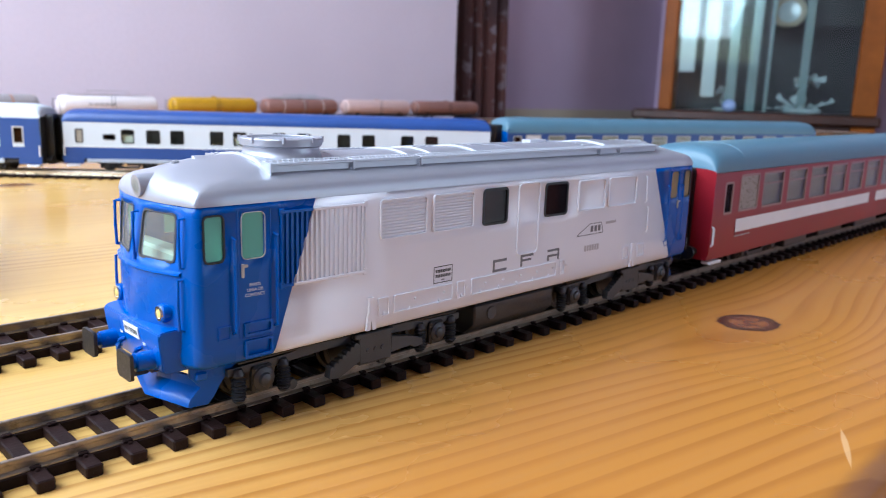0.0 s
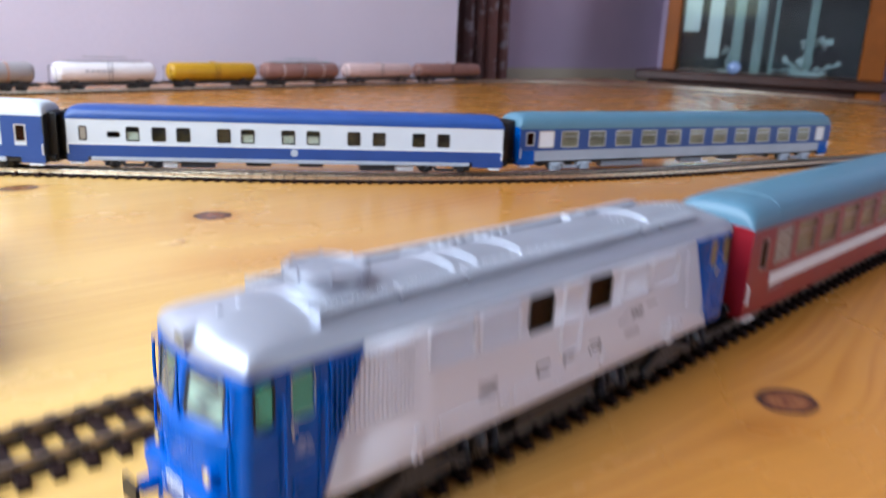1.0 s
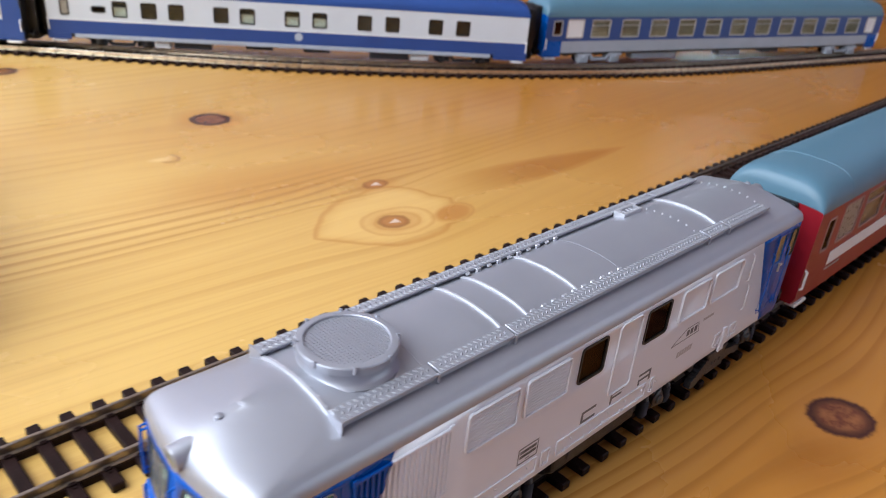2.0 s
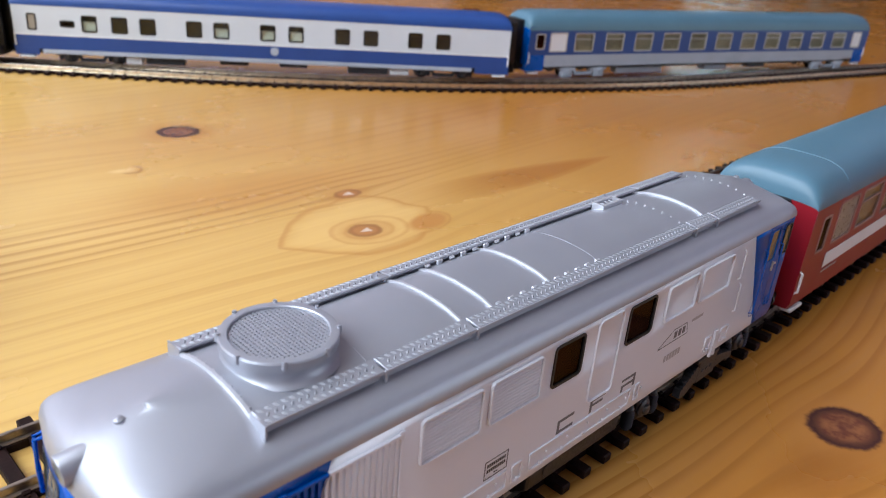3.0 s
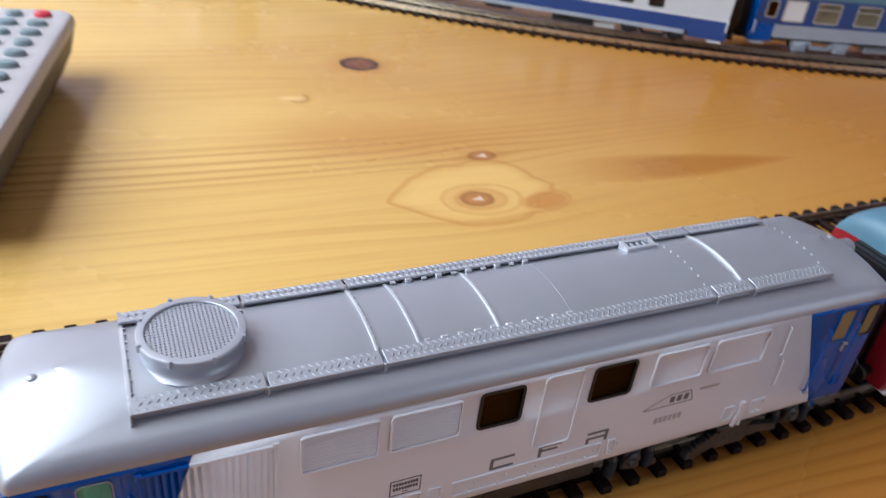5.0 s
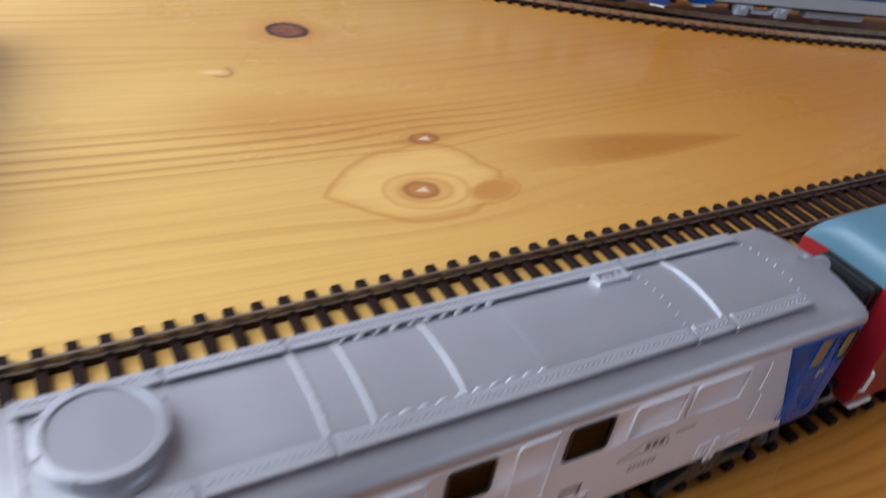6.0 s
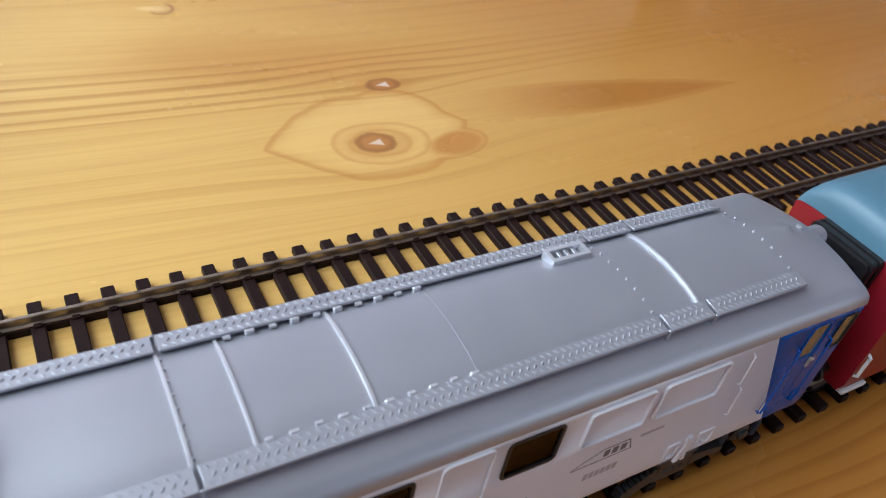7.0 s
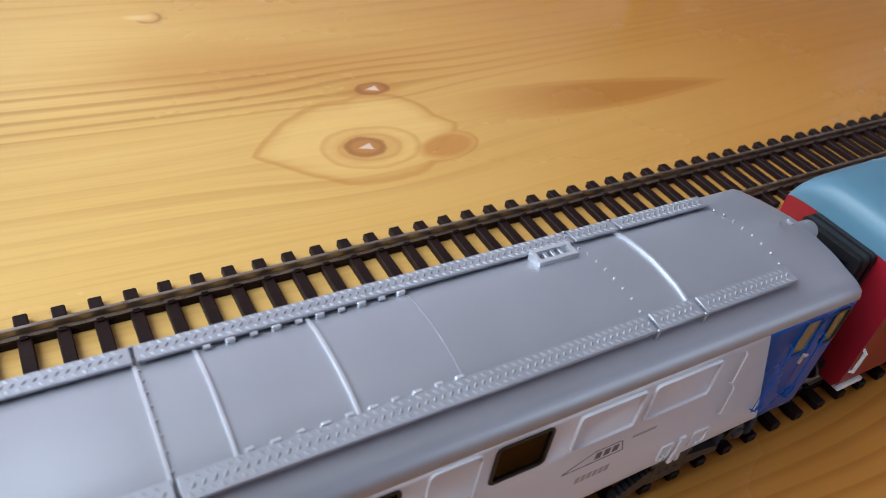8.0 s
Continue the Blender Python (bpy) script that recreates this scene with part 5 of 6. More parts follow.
def coach(label, m, length, cfg):
    c = thing("model_coach", label, "model train", m, group="model passenger coaches")
    W, ZB, ZT, ZR = 16.2, 10.0, cfg.get("edge", 43.0), cfg.get("top", 52.0)
    near, mats = cfg["windows"], cfg["mats"]
    for out in (-1, 1):
        bm = panel_side(cfg["bands"], [w[:4] for w in near], 0.0, length, out * W, out)
        part("side_wall", bm, mats, c, smooth=True)
        put = lambda x, d, z: (x, out * (W + d), z)
        for w in near:
            bm = bmesh.new()
            rim(bm, w[0] - 0.3, w[1] + 0.3, w[2] - 0.3, w[3] + 0.3, 1.3, 0.85, -0.4, 0.14, put)
            if w[4] in ("pane", "half"):
                zc = w[2] + (w[3] - w[2]) * 0.68
                ya, yb = sorted((out * (W - 0.3), out * (W + 0.12)))
                box(bm, w[0], w[1], ya, yb, zc - 0.3, zc + 0.3)
            wf = part("window", bm, cfg.get("frame", FRAME_GREY), c)
            bm = bmesh.new()
            ya, yb = sorted((out * (W - 0.45), out * (W - 0.25)))
            box(bm, w[0], w[1], ya, yb, w[2], w[3])
            part("pane", bm, {"pane": CLEAR_GLASS, "half": CLEAR_GLASS, "frost": PRINT_FROST, "dark": DARK_GLASS, "white": PRINT_WHITE}[w[4]], wf)
            if w[4] == "half":
                bm = bmesh.new()
                ya, yb = sorted((out * (W - 1.4), out * (W - 1.2)))
                box(bm, w[0], w[1], ya, yb, w[2], w[2] + (w[3] - w[2]) * 0.62)
                part("blind", bm, PRINT_WHITE, wf)
        if cfg.get("stripes"):
            for x0, x1, z0, z1, mt in cfg["stripes"]:
                bm = bmesh.new()
                ya, yb = sorted((out * W, out * (W + 0.08)))
                box(bm, x0, x1, ya, yb, z0, z1)
                part("stripe", bm, mt, c)
    # roof with rounded ends
    n = 18
    prof = []
    for k in range(n + 1):
        t = math.pi * k / n
        cy, sz = math.cos(t), math.sin(t)
        prof.append(((W + 0.15) * math.copysign(abs(cy) ** 0.62, cy), abs(sz) ** 0.86))
    bm = bmesh.new()
    rows = []
    for x, f, drop in ((0.0, 0.14, 0.0), (0.25, 0.42, 0), (0.9, 0.66, 0), (2.2, 0.83, 0), (4.6, 0.93, 0), (9.0, 0.985, 0), (14.0, 1.0, 0), (length / 2, 1.0, 0), (length - 14, 1.0, 0), (length - 9, 0.985, 0), (length - 4.6, 0.93, 0), (length - 2.2, 0.83, 0), (length - 0.9, 0.66, 0), (length - 0.25, 0.42, 0), (length, 0.14, 0)):
        rows.append([bm.verts.new((x, y, ZT - 0.2 + (ZR - ZT) * f * z)) for y, z in prof])
    for a, b in zip(rows, rows[1:]):
        for k in range(n):
            bm.faces.new((a[k], a[k + 1], b[k + 1], b[k]))
    r = part("roof", bm, cfg["roof"], c)
    for x in (24.0, length - 24.0):
        bm = bmesh.new()
        row = []
        for y, z in prof:
            row.append([bm.verts.new((x + dx, y, ZT - 0.2 + (ZR - ZT) * z + dz)) for dx, dz in ((-0.25, -0.1), (-0.15, 0.18), (0.15, 0.18), (0.25, -0.1))])
        for a, b in zip(row, row[1:]):
            for k in range(3):
                bm.faces.new((a[k], a[k + 1], b[k + 1], b[k]))
        part("roof_seam", bm, cfg["roof"], r)
    # ends with gangway bellows, buffers, steps and rails
    for x, d in ((0.0, -1), (length, 1)):
        bm = bmesh.new()
        pts = [(x, -W + 1.0, ZB), (x, W - 1.0, ZB), (x, W - 0.02, 12.5)] + [(x, y, ZT - 0.2 + (ZR - ZT) * 0.13 * z) for y, z in prof] + [(x, -W + 0.02, 12.5)]
        plate(bm, pts, (-d * 0.8, 0, 0))
        e = part("end_wall", bm, cfg["end"], c)
        bm = bmesh.new()
        for k in range(4):
            dep = 1.1 + 1.3 * k
            q = 8.4 - (0.5 if k % 2 else 0.0)
            rim(bm, -q, q, 9.5 + (0.5 if k % 2 else 0), 44.6 - (0.5 if k % 2 else 0), 1.2, 2.2, dep - 1.1, dep + 0.3, lambda u, w_, z: (x + d * w_, u, z))
        part("gangway_bellows", bm, BLACK, c)
        bm = bmesh.new()
        a, b = sorted((x, x + d * 1.0))
        box(bm, a, b, -5.4, 5.4, 11.0, 41.5)
        part("gangway_door", bm, BLACK, c)
        for s in (-1, 1):
            bm = bmesh.new()
            cyl(bm, (x, s * 10.0, 13.0), (d, 0, 0), 0, 0, 0, 14, [(0, 1.6), (2.4, 1.4), (2.5, 0.9), (4.0, 0.9), (4.0, 2.8), (4.6, 2.6)])
            part("buffer", bm, BLACK, c)
            bm = bmesh.new()
            y = s * (W + 0.2)
            xa = x - d * 1.2
            tube(bm, [(xa, y - s * 0.4, 23.0), (xa, y + s * 0.5, 22.4), (xa, y + s * 0.5, 16.2), (xa, y - s * 0.4, 15.6)], 0.45)
            part("handrail", bm, PRINT_WHITE, c)
            bm = bmesh.new()
            a, b = sorted((x - d * 2.0, x - d * 11.0))
            ya, yb = sorted((s * 12.6, s * 16.4))
            box(bm, a, b, ya, yb, 8.2, 9.4, 0.2)
            box(bm, a + 0.6, b - 0.6, min(s * 12.6, s * 13.2), max(s * 12.6, s * 13.2), 8.8, 11.5, 0.1)
            part("step", bm, cfg.get("step", PRINT_WHITE), c)
    # inside and under the floor
    bm = bmesh.new()
    box(bm, 3, length - 3, -cfg.get("in_y", 12.5), cfg.get("in_y", 12.5), 12, 42.5)
    part("compartments", bm, cfg["inside"], c)
    bm = bmesh.new()
    box(bm, 2, length - 2, -15.2, 15.2, 11.0, 13.0)
    part("floor", bm, BLACK, c)
    for x0, x1, z0, mt in cfg["boxes"]:
        for s in (-1, 1):
            bm = bmesh.new()
            ya, yb = sorted((s * 6.0, s * 13.5))
            box(bm, x0, x1, ya, yb, z0, 11.2, 0.5)
            part("equipment_box", bm, mt, c)
    for s in (-1, 1):
        if cfg.get("skirt"):
            bm = bmesh.new()
            ya, yb = sorted((s * 14.9, s * 16.3))
            z0, z1 = cfg.get("skirt_z", (9.2, 11.6))
            box(bm, 16, length - 26, ya, yb, z0, z1, 0.3)
            part("truss_bar", bm, cfg["skirt"], c)
    coach_bogie(c, cfg["bogies"][0], cfg.get("gear", GREY), cfg.get("out", 0.0))
    coach_bogie(c, cfg["bogies"][1], cfg.get("gear", GREY), cfg.get("out", 0.0))
    return c


PRINT_FROST = surface("frosted_glazing", (0.30, 0.27, 0.22), 0.3, 0, 0.1, 900, 80, 0.05)


def on_near_side(x, y, h, z=0.0):
    """The pose of a coach whose near lower corner stands at (x, y) millimetres."""
    a = radians(h)
    return pose((x - math.sin(a) * 16.2) * MM, (y + math.cos(a) * 16.2) * MM, z, 0, 0, h)


BEIGE_DARK = surface("tan_partition", (0.50, 0.40, 0.31), 0.55, 0, 0.3, 600, 45, 0.1)
RED_FRAME = surface("pinkish_window_frame", (0.34, 0.20, 0.18), 0.4, 0.1, 0.1, 900, 60, 0.05)
red_windows = [(9.0, 15.5, 27.0, 39.0, "dark"), (21.6, 38.2, 27.2, 41.3, "frost")]
red_windows += [(42.6 + 25.2 * k, 42.6 + 25.2 * k + 20.0, 27.2, 41.3, "pane") for k in range(9)]
red_windows += [(271.0, 287.0, 27.2, 41.3, "frost"), (296.0, 303.0, 27.0, 39.0, "dark")]
coach("red model coach with white stripe and blue-grey roof", pose(0.2180, 0, 0), 314.0, dict(
    mats=[RED], bands=[(10.0, 43.0, 0)], windows=red_windows, roof=ROOF_BLUE, end=RED, inside=BEIGE_DARK, in_y=14.6, frame=RED_FRAME, bogies=(48.0, 266.0), gear=BLACK,
    stripes=[(20.5, 177.5, 19.0, 24.2, PRINT_WHITE), (188.5, 294.0, 19.0, 24.2, PRINT_WHITE), (20.5, 34.0, 17.2, 17.7, PRINT_PALE)],
    boxes=[(78, 104, 5.6, GREY), (118, 150, 6.4, BLACK), (170, 205, 6.0, GREY)], edge=43.4, top=53.2))

zA = (25.2, 34.8)
a_windows = [(9.0, 14.0, *zA, "frost"), (27.8, 36.0, 27.6, 31.2, "dark"), (40.4, 49.0, *zA, "half")]
a_windows += [(x, x + 9.2, *zA, k) for x, k in ((57.8, "pane"), (74.6, "pane"), (102.6, "pane"), (119.3, "half"), (148.2, "half"), (166.2, "half"), (196.0, "pane"), (214.7, "pane"), (244.4, "pane"), (263.4, "pane"))]
sleeping_coach = coach("blue and white model sleeping coach with blue roof", on_near_side(143.0, 441.0, -35.2), 315.0, dict(
    mats=[COACH_BLUE, COACH_WHITE], bands=[(13.6, 22.4, 0), (22.4, 40.0, 1)], stripes=[(0.2, 14.0, 10.0, 13.8, COACH_BLUE), (291.0, 314.8, 10.0, 13.8, COACH_BLUE), (0.2, 314.8, 22.0, 22.6, PRINT_WHITE)], windows=a_windows, roof=COACH_BLUE, end=BLACK, inside=GREY, bogies=(44.0, 270.0),
    boxes=[(64, 74, 5.8, PRINT_WHITE), (76, 100, 6.2, GREY), (122, 140, 8.0, BLACK), (160, 178, 8.0, GREY), (205, 232, 6.0, GREY), (233, 246, 6.0, PRINT_WHITE)], skirt=COACH_GREY, skirt_z=(10.8, 13.6), frame=GASKET, edge=40.0, top=49.2))

bm = bmesh.new()
cyl(bm, (157.0, -16.2, 18.6), (0, -1, 0), 0, 0, 0, 24, [(0, 2.7), (0.12, 2.7), (0.16, 2.4)])
part("badge", bm, COACH_GREY, sleeping_coach, "round pale badge")

b_windows = [(6.5, 14.0, 25.5, 36.0, "dark"), (18.5, 33.0, 23.6, 36.8, "white")]
b_windows += [(40.4 + 27.9 * k, 57.0 + 27.9 * k, 23.6, 36.4, "pane") for k in range(11)]
b_windows += [(345.5, 357.0, 23.6, 36.8, "white")]
coach("blue model coach with grey sill and blue-grey roof", on_near_side(422.0, 262.0, -17.8), 366.0, dict(
    mats=[COACH_GREY, COACH_BLUE], bands=[(14.0, 21.2, 0), (21.2, 41.0, 1)], windows=b_windows, roof=ROOF_BLUE, end=BLUE, inside=BEIGE_DARK, in_y=14.9, bogies=(52.0, 322.0),
    stripes=[(0.3, 15.0, 10.2, 21.4, BLUE), (352.0, 365.5, 10.2, 21.4, BLUE)], gear=COACH_GREY, out=2.0,
    boxes=[(85, 130, 6.0, COACH_GREY), (175, 200, 7.0, COACH_GREY), (225, 245, 8.0, GREY)], skirt=COACH_GREY, skirt_z=(12.6, 14.4), edge=38.6, top=50.8))

c_windows = [(285.0, 292.0, 24.5, 36.0, "dark"), (262.0, 274.0, 24.5, 38.0, "white"), (242.0, 258.0, 26.0, 37.0, "pane")]
c_windows += [(18.0 + 24.0 * k, 34.0 + 24.0 * k, 26.0, 37.0, "pane") for k in range(9)]
coach("blue and white model coach with pale grey roof", on_near_side(128.0 - 304 * math.cos(radians(40)), 438.0 + 304 * math.sin(radians(40)), -40.0), 304.0, dict(
    mats=[COACH_BLUE, COACH_WHITE], bands=[(14.0, 22.0, 0), (22.0, 42.4, 1)], windows=c_windows, roof=COACH_WHITE, end=BLACK, inside=BEIGE, bogies=(48.0, 258.0),
    stripes=[(276.0, 284.6, 22.0, 42.0, COACH_BLUE), (292.4, 303.7, 22.0, 42.0, COACH_BLUE), (284.6, 292.4, 36.3, 42.0, COACH_BLUE), (288.0, 303.7, 10.0, 14.2, COACH_BLUE)], skirt=COACH_GREY, skirt_z=(10.6, 14.0), boxes=[(90, 130, 6.0, GREY), (170, 200, 6.0, GREY)], edge=42.4, top=52.0))


# ---- tank wagons on the far track ----
def tank_wagon(s0, s1, tank_mat, label, walkway=None, band=None, lettered=False):
    h = radians(6.5)
    x, y = -700 + s0 * math.cos(h), 985 + s0 * math.sin(h)
    w = thing("model_tank_wagon", label, "model train", pose(x * MM, y * MM, 0, 0, 0, 6.5), group="model tank wagons")
    L = s1 - s0
    bm = bmesh.new()
    cyl(bm, (3.0, 0, 31.0), (1, 0, 0), 0, 0, 0, 36, [(0, 1.0), (0.5, 8.0), (2.0, 12.2), (4.5, 14.4), (8.0, 15.3), (L - 14.0, 15.3), (L - 10.5, 14.4), (L - 8.0, 12.2), (L - 6.5, 8.0), (L - 6.0, 1.0)])
    t = part("tank", bm, tank_mat, w)
    bm = bmesh.new()
    cyl(bm, (L / 2, 0, 45.0), (0, 0, 1), 0, 0, 0, 20, [(0, 4.6), (2.4, 4.6), (2.6, 5.0), (3.1, 5.0), (3.4, 3.6)])
    part("filler_dome", bm, tank_mat, t)
    for k in (0.24, 0.5, 0.76):
        bm = bmesh.new()
        cyl(bm, (L * k - 0.8, 0, 31.0), (1, 0, 0), 15.5, 15.5, 1.6, 36)
        part("tank_strap", bm, band or tank_mat, t)
    bm = bmesh.new()
    for s in (-1, 1):
        box(bm, 0, L, s * 11.0 - 1.2, s * 11.0 + 1.2, 11.0, 15.6, 0.3)
    box(bm, 0, 4, -13, 13, 11, 16, 0.3)
    box(bm, L - 4, L, -13, 13, 11, 16, 0.3)
    for k in (0.18, 0.82):
        box(bm, L * k - 5, L * k + 5, -10.5, 10.5, 13, 20.0, 0.5)
    part("underframe", bm, BLACK, w)
    if walkway:
        bm = bmesh.new()
        box(bm, L * 0.12, L * 0.88, -5.0, 5.0, 47.6, 48.4, 0.2)
        for s in (-1, 1):
            tube(bm, [(L * 0.3, s * 5, 48), (L * 0.3, s * 5, 53.5), (L * 0.7, s * 5, 53.5), (L * 0.7, s * 5, 48)], 0.4)
        part("top_walkway", bm, walkway, w)
    for s in (-1, 1):
        bm = bmesh.new()
        tube(bm, [(1.0, s * 11, 15.6), (1.0, s * 11, 40), (1.0, s * 2, 40)], 0.5)
        part("end_rail", bm, BLACK, w)
        bm = bmesh.new()
        tube(bm, [(L * 0.5 + s * 3, -16.0, 16), (L * 0.5 + s * 3, -15.8, 46)], 0.4)
        part("ladder_post", bm, BLACK, w)
    if lettered:
        bm = bmesh.new()
        for k in range(5):
            box(bm, L * 0.26 + k * 9, L * 0.26 + k * 9 + 6.5, -15.6, -15.2, 31.5, 35.0)
        part("print_bars", bm, PRINT_PALE, t)
    for a in (0.12, 0.24, 0.76, 0.88):
        bm = bmesh.new()
        for s in (-1, 1):
            cyl(bm, (L * a, s * 7.2, 10.2), (0, s, 0), 0, 0, 0, 20, [(0, 6.0), (0.7, 6.0), (0.8, 5.3), (2.7, 5.2), (2.8, 1.0)])
            box(bm, L * a - 2.2, L * a + 2.2, s * 12.4 - 1, s * 12.4 + 1, 6.8, 11.6, 0.4)
        part("wheelset", bm, BLACK, w)
    for x_, d in ((0, -1), (L, 1)):
        for s in (-1, 1):
            bm = bmesh.new()
            cyl(bm, (x_, s * 10, 13.5), (d, 0, 0), 0, 0, 0, 12, [(0, 1.6), (2.4, 1.3), (4.0, 1.0), (4.0, 2.6), (4.5, 2.4)])
            part("buffer", bm, BLACK, w)
    return w


TANK_GREY = surface("grey_tank_paint", (0.36, 0.33, 0.33), 0.45, 0, 0.12, 900, 30, 0.1)
TANK_WHITE = surface("white_tank_paint", (0.82, 0.76, 0.74), 0.4, 0, 0.05, 900, 30, 0.1)
TANK_YELLOW = surface("yellow_tank_paint", (0.56, 0.30, 0.004), 0.4, 0, 0.08, 900, 30, 0.1)
TANK_ROSE = surface("rosy_brown_tank_paint", (0.30, 0.15, 0.12), 0.45, 0, 0.12, 900, 30, 0.1)
TANK_PINK = surface("pinkish_white_tank_paint", (0.66, 0.47, 0.43), 0.42, 0, 0.08, 900, 30, 0.1)
ORANGE_BAND = surface("orange_band_paint", (0.50, 0.20, 0.08), 0.45, 0, 0.1, 900, 30, 0.1)
TEAL = surface("teal_walkway_paint", (0.06, 0.22, 0.20), 0.45, 0, 0.1, 900, 30, 0.1)
tank_wagon(866, 1040, TANK_GREY, "grey model tank wagon with orange straps", None, ORANGE_BAND)
tank_wagon(1064, 1231, TANK_WHITE, "white model tank wagon with top walkway", TANK_GREY, None, True)
tank_wagon(1253, 1433, TANK_YELLOW, "yellow model tank wagon")
tank_wagon(1447, 1638, TANK_ROSE, "rosy brown model tank wagon with teal walkway", TEAL, TANK_WHITE)
tank_wagon(1656, 1864, TANK_PINK, "pinkish white model tank wagon")
tank_wagon(1881, 2124, TANK_ROSE, "rosy brown model tank wagon")


# ---- television remote control lying on the table ----
REMOTE_GREY = surface("silver_grey_plastic", (0.50, 0.47, 0.48), 0.4, 0, 0.06, 1500, 60, 0.1)
REMOTE_DARK = surface("dark_grey_plastic", (0.10, 0.085, 0.075), 0.5, 0, 0.12, 1500, 60, 0.1)
KEY_GREY = surface("grey_rubber_key", (0.20, 0.26, 0.28), 0.5, 0, 0.1, 1500, 60, 0.1)
KEY_RED = surface("red_rubber_key", (0.55, 0.03, 0.05), 0.45, 0, 0.08, 1500, 60, 0.1)
KEY_GREEN = surface("green_rubber_key", (0.02, 0.16, 0.06), 0.45, 0, 0.08, 1500, 60, 0.1)
remote = thing("remote_control", "silver-grey remote control with red and grey keys", "remote control", pose(0.0295, 0.281, 0, 0, 0, -11.2))


def bar_loft(rings):
    """rings: (z, x0, x1, y0, y1, corner radius)."""
    bm = bmesh.new()
    rows = [[bm.verts.new((px, py, z)) for px, py in rounded(x0, x1, y0, y1, r, 5)] for z, x0, x1, y0, y1, r in rings]
    n = len(rows[0])
    for a, b in zip(rows, rows[1:]):
        for k in range(n):
            bm.faces.new((a[k], a[(k + 1) % n], b[(k + 1) % n], b[k]))
    bm.faces.new(rows[0][::-1])
    bm.faces.new(rows[-1])
    return bm


part("lower_shell", bar_loft([(0.0, -46, -11, -150, -14, 8), (4.0, -50, -7, -154, -8, 8), (13.0, -55, -2.5, -158, -3, 8), (23.5, -57, -0.4, -160, -0.4, 7)]), REMOTE_DARK, remote)
part("upper_shell", bar_loft([(23.5, -57.3, -0.1, -160.3, -0.1, 7), (26.5, -57.3, 0, -160.3, 0, 7), (28.6, -56, -1.3, -159, -1.3, 6), (29.6, -53.5, -3.8, -156.5, -3.8, 5)]), REMOTE_GREY, remote)
for j in range(11):
    for i in range(4):
        mt = KEY_RED if (j, i) in ((0, 3), (8, 3), (0, 0)) else KEY_GREEN if (j, i) == (9, 3) else KEY_GREY
        cx, cy = -46.0 + i * 11.6, -13.0 - j * 12.5
        rx, ry = (4.2, 2.6) if j % 3 else (3.6, 3.0)
        bm = bmesh.new()
        rows = []
        for z, f in ((29.4, 1.0), (31.0, 0.95), (31.7, 0.75)):
            rows.append([bm.verts.new((cx + rx * f * math.cos(2 * math.pi * k / 14), cy + ry * f * math.sin(2 * math.pi * k / 14), z)) for k in range(14)])
        for a, b in zip(rows, rows[1:]):
            for k in range(14):
                bm.faces.new((a[k], a[(k + 1) % 14], b[(k + 1) % 14], b[k]))
        bm.faces.new(rows[-1])
        part("key", bm, mt, remote)

# ---- display cabinet ----
cab = thing("display_cabinet", "orange-stained wooden display cabinet with glass front and dark inside", "cabinet", pose(2.285, 1.215, 0, 0, 0, -68.0))
CW, CD = 0.645, 0.32
for x0, x1, nm in ((0.0, 0.042, "post"), (CW - 0.068, CW, "post")):
    bm = bmesh.new()
    box(bm, x0, x1, 0.0, 0.05, 0.035, 1.25, 0.004)
    part(nm, bm, ORANGE_WOOD, cab, scale=1.0)
for x0 in (0.0, CW - 0.02):
    bm = bmesh.new()
    box(bm, x0, x0 + 0.02, 0.05, CD, 0.035, 1.25, 0.002)
    part("side_panel", bm, ORANGE_WOOD, cab, scale=1.0)
bm = bmesh.new()
box(bm, -0.03, CW + 0.03, -0.03, CD, 1.25, 1.31, 0.006)
part("cornice", bm, ORANGE_WOOD, cab, scale=1.0)
bm = bmesh.new()
box(bm, -0.075, CW + 0.01, -0.05, CD, 0.005, 0.035, 0.005)
part("ledge", bm, DARK_WOOD, cab, scale=1.0)
bm = bmesh.new()
box(bm, -0.04, 0.24, -0.02, CD, -0.75, 0.005, 0.004)
part("left_base", bm, DARK_WOOD, cab, scale=1.0)
bm = bmesh.new()
box(bm, 0.24, CW - 0.068, -0.02, CD, -0.75, 0.005, 0.004)
base = part("drawer_base", bm, DARK_WOOD, cab, scale=1.0)
bm = bmesh.new()
box(bm, 0.265, CW - 0.12, -0.034, -0.018, -0.16, -0.012, 0.004)
part("drawer_front", bm, PINK_WOOD, base, scale=1.0)
bm = bmesh.new()
box(bm, CW - 0.068, CW, -0.03, CD, -0.75, 0.005, 0.004)
part("right_base", bm, ORANGE_WOOD, cab, scale=1.0)
bm = bmesh.new()
box(bm, 0.02, CW - 0.02, CD - 0.02, CD - 0.012, 0.036, 1.25)
part("back_lining", bm, CAB_BACK, cab, scale=1.0)
bm = bmesh.new()
box(bm, 0.02, CW - 0.02, CD - 0.012, CD, 0.036, 1.25)
part("back_panel", bm, DARK_WOOD, cab, scale=1.0)
for z in (0.30, 0.66):
    bm = bmesh.new()
    box(bm, 0.021, CW - 0.021, 0.06, CD - 0.021, z, z + 0.006)
    part("glass_shelf", bm, PANE, cab, scale=1.0)
bm = bmesh.new()
box(bm, 0.042, CW - 0.068, 0.02, 0.024, 0.036, 1.25)
part("glass_door", bm, PANE, cab, scale=1.0)
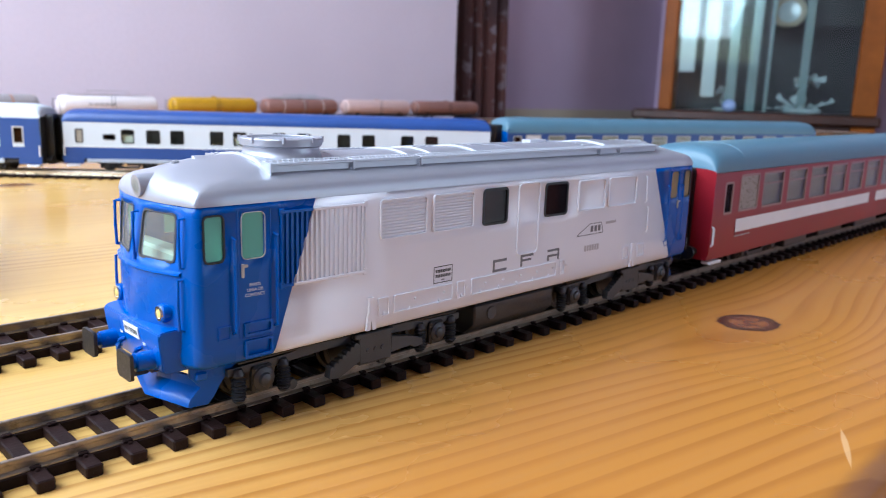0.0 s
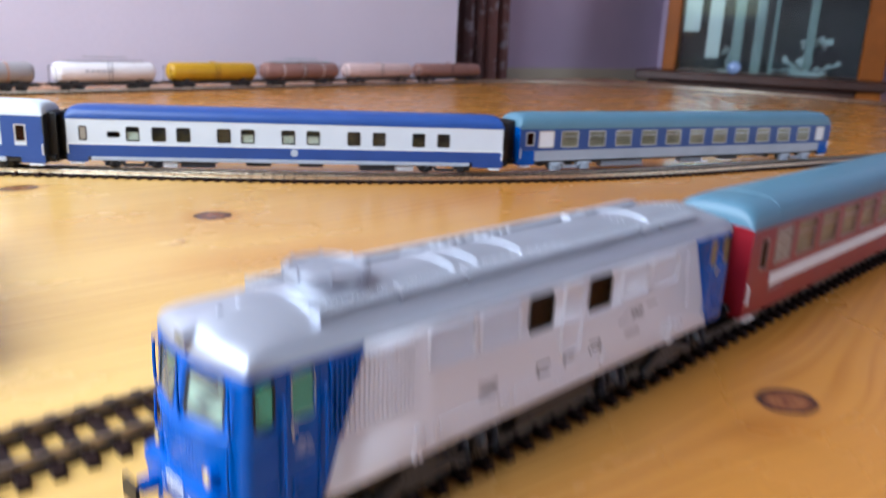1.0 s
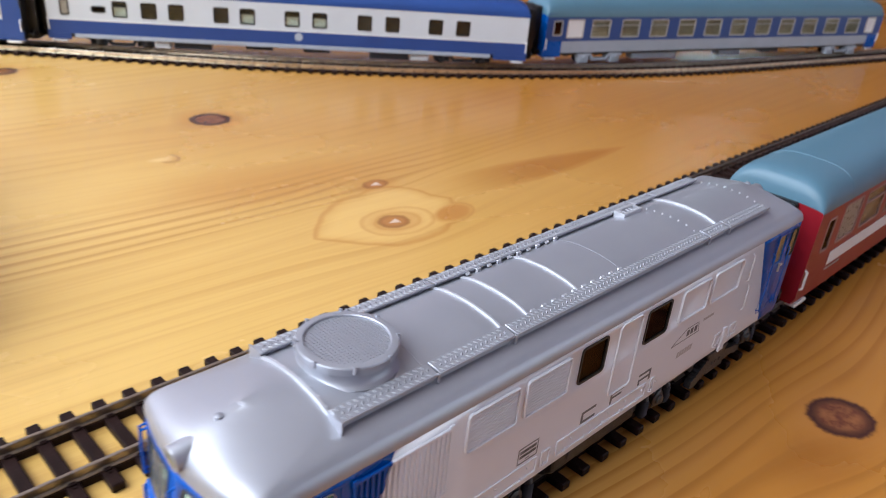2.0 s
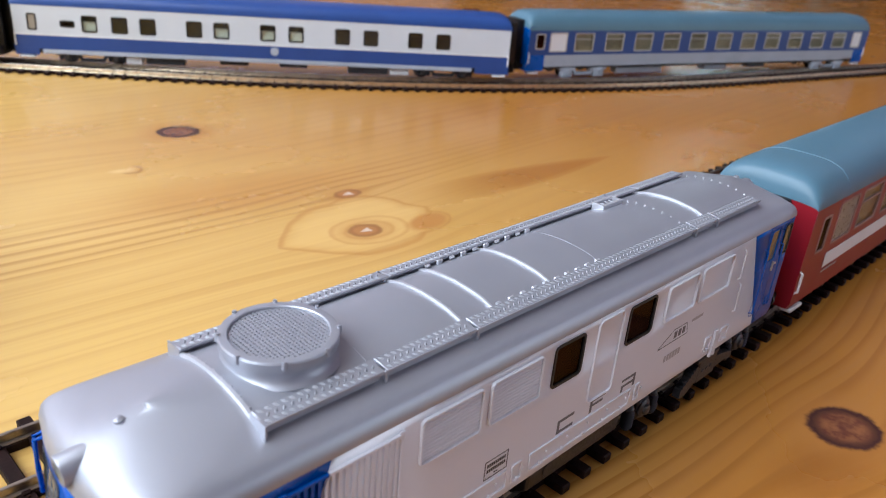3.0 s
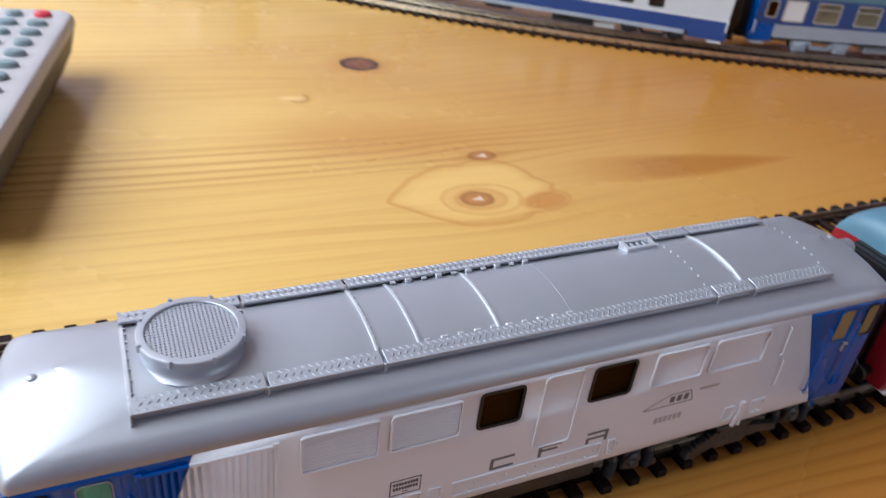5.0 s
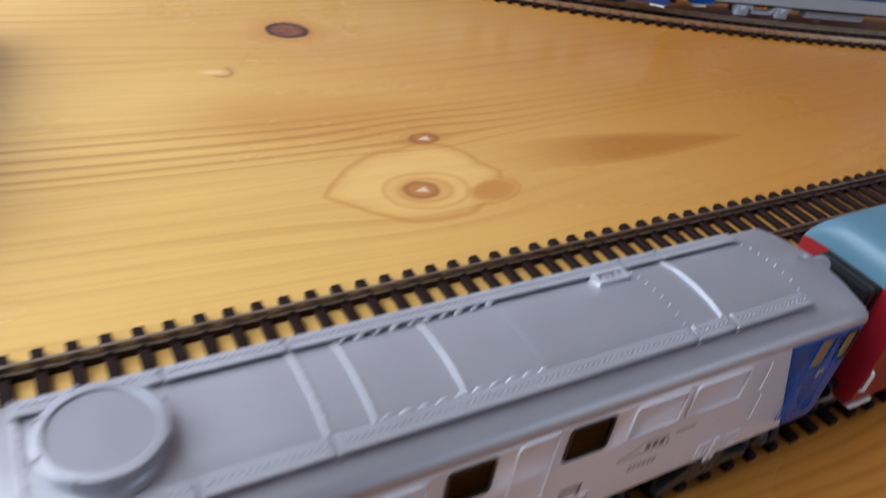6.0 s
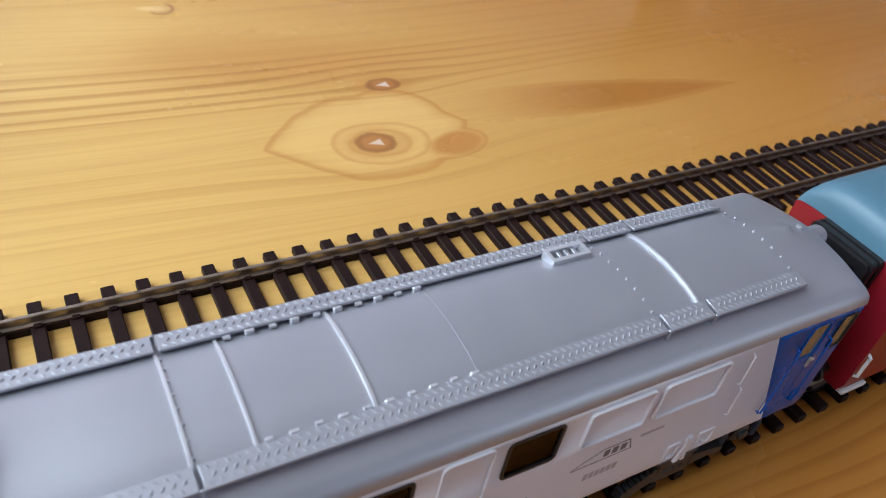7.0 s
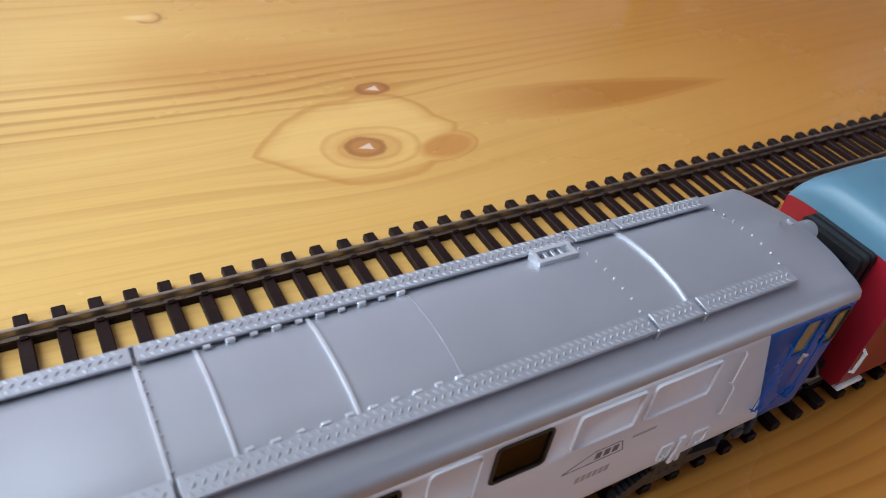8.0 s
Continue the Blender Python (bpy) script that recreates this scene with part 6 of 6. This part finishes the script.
# the reflections are modelled as solid pale strips behind the glass door
for x0, x1, z0, mt, lb in ((0.052, 0.102, 0.16, REFLECTION_WHITE, "upright white strip in place of a window reflection"), (0.127, 0.170, 0.08, REFLECTION_WHITE, "upright white strip in place of a window reflection"), (0.204, 0.236, 0.037, REFLECTION_TEAL, "upright pale teal strip in place of a reflection"),
                           (0.268, 0.298, 0.037, REFLECTION_TEAL, "upright pale teal strip in place of a reflection"), (0.322, 0.334, 0.037, REFLECTION_TEAL, "upright pale teal strip in place of a reflection"), (0.420, 0.446, 0.06, REFLECTION_TEAL, "upright pale teal strip in place of a reflection")):
    bm = bmesh.new()
    box(bm, x0, x1, 0.036, 0.046, z0, 1.24, 0.002)
    part("reflection_strip", bm, mt, cab, lb, scale=1.0)


def turned(name, label, rings, m, material, category="ornament"):
    bm = bmesh.new()
    cyl(bm, (0, 0, 0), (0, 0, 1), 0, 0, 0, 20, rings)
    o = part(name, bm, material, None, scale=1.0)
    o.matrix_world = m
    return tagged(o, label, category)


def in_cabinet(x, y, z):
    return pose(2.285, 1.215, 0, 0, 0, -68.0) @ pose(x, y, z)


def ornament(x, y, size, label, spread=False):
    o = thing("crystal_ornament", label, "ornament", in_cabinet(x, y, 0.036), group="crystal ornaments in the cabinet")
    bm = bmesh.new()
    cyl(bm, (0, 0, 0), (0, 0, 1), 0, 0, 0, 16, [(0, 0.45 * size), (0.05 * size, 0.5 * size), (0.12 * size, 0.46 * size), (0.16 * size, 0.15 * size)])
    part("base", bm, CRYSTAL, o, scale=1.0)
    bm = bmesh.new()
    tube(bm, [(0.0, 0, 0.14 * size), (-0.12 * size, 0, 0.4 * size), (-0.05 * size, 0, 0.66 * size), (0.1 * size, 0, 0.86 * size), (0.28 * size, 0, 0.95 * size)], 0.09 * size, 8)
    part("stem", bm, CRYSTAL, o, scale=1.0)
    bm = bmesh.new()
    rnd = random.Random(int(x * 1000))
    for k in range(9):
        a = 2 * math.pi * k / 9
        r = size * rnd.uniform(0.25, 0.5)
        c, s = math.cos(a), math.sin(a)
        plate(bm, [(0.05 * size, 0, 0.85 * size), (0.05 * size + r * c - 0.06 * size * s, r * s + 0.06 * size * c, size * rnd.uniform(0.75, 1.1)), (0.05 * size + r * c * 1.1, r * s * 1.1, size * rnd.uniform(0.62, 0.85))], (0, 0, 0.02 * size))
    part("petals", bm, CRYSTAL, o, scale=1.0, smooth=False)
    if spread:
        bm = bmesh.new()
        for k in range(14):
            a = math.pi * (0.06 + 0.88 * rnd.random()) * (1 if k % 2 else -1)
            r, h = size * rnd.uniform(0.35, 0.85), size * rnd.uniform(0.05, 0.42)
            c, q = math.cos(a), math.sin(a) * 0.5
            plate(bm, [(0, 0, 0.05 * size), (r * c - 0.09 * size, r * q, h), (r * c, r * q, h * 1.35), (r * c + 0.09 * size, r * q, h)], (0, 0.03 * size, 0))
        part("leaves", bm, CRYSTAL, o, scale=1.0, smooth=False)


ornament(0.440, 0.11, 0.125, "frosted crystal flower ornament on the cabinet floor", True)
ornament(0.200, 0.13, 0.080, "small frosted crystal ornament on the cabinet floor")

dish = thing("display_plate", "round pale patterned plate standing on the glass shelf", "plate", in_cabinet(0.37, 0.16, 0.306), group="")
for name, r0, r1, d, mt in (("rim", 0.034, 0.052, 0.004, CREAM), ("centre", 0.0, 0.034, 0.0, CRYSTAL)):
    bm = bmesh.new()
    cyl(bm, (0, 0, 0.053), (0, -1, 0.12), 0, 0, 0, 32, [(0, max(r0, 0.001)), (0.003, r1), (0.006 + d, r1 * 0.99), (0.004, max(r0, 0.001))])
    part(name, bm, mt, dish, scale=1.0)

# small things beyond the table edge
turned("blue_ornament", "small pale blue glass ball ornament on the cabinet ledge", [(0, 0.008), (0.004, 0.016), (0.014, 0.022), (0.024, 0.022), (0.034, 0.016), (0.040, 0.006)], in_cabinet(0.225, -0.03, 0.035), surface("pale_blue_glass", (0.30, 0.42, 0.68), 0.15, 0, 0.1, 90, 20, 0, coat=1.0))

# ---- dark patterned curtain ----
def curtain_cloth():
    m, nt, b = nodes_of("dark_flowered_cloth")
    co = nt.nodes.new("ShaderNodeTexCoord").outputs["Object"]
    f = noise_node(nt, co, 22.0, 2)
    g = noise_node(nt, co, 400.0, 3)
    col = mix_rgb(nt, ramp(nt, noise_node(nt, co, 3.0, 2), (0.35, 0.65, 0, 1)), (0.020, 0.010, 0.014), (0.085, 0.026, 0.020))
    col = mix_rgb(nt, ramp(nt, f, (0.56, 0.68, 0, 0.7)), col, (0.20, 0.165, 0.19))
    col = mix_rgb(nt, ramp(nt, g, (0.4, 0.7, 0, 0.3)), col, (0.01, 0.006, 0.008))
    nt.links.new(col, b.inputs["Base Color"])
    b.inputs["Roughness"].default_value = 0.85
    return m


curtain = thing("curtain", "dark brown flowered curtain hanging in folds", "curtain", pose(1.516, 1.455, -0.7))
bm = bmesh.new()
cols = []
for k in range(61):
    u = k / 60
    y = 0.022 * math.sin(u * 5 * 2 * math.pi) + 0.006 * math.sin(u * 13 * 2 * math.pi)
    cols.append([bm.verts.new((0.262 * u + 0.004 * math.sin(z * 3), y * (0.7 + 0.3 * math.cos(z * 2)), z)) for z in (0, 0.4, 0.8, 1.2, 1.6, 2.0, 2.4)])
for a, b in zip(cols, cols[1:]):
    for k in range(6):
        bm.faces.new((a[k], b[k], b[k + 1], a[k + 1]))
cl = part("cloth", bm, curtain_cloth(), curtain, scale=1.0)
sm = cl.modifiers.new("thickness", "SOLIDIFY")
sm.thickness = 0.002
bm = bmesh.new()
tube(bm, [(-0.005, 0, 2.41), (0.29, 0, 2.41)], 0.012, 10)
part("curtain_rod", bm, DARK_WOOD, curtain, scale=1.0)
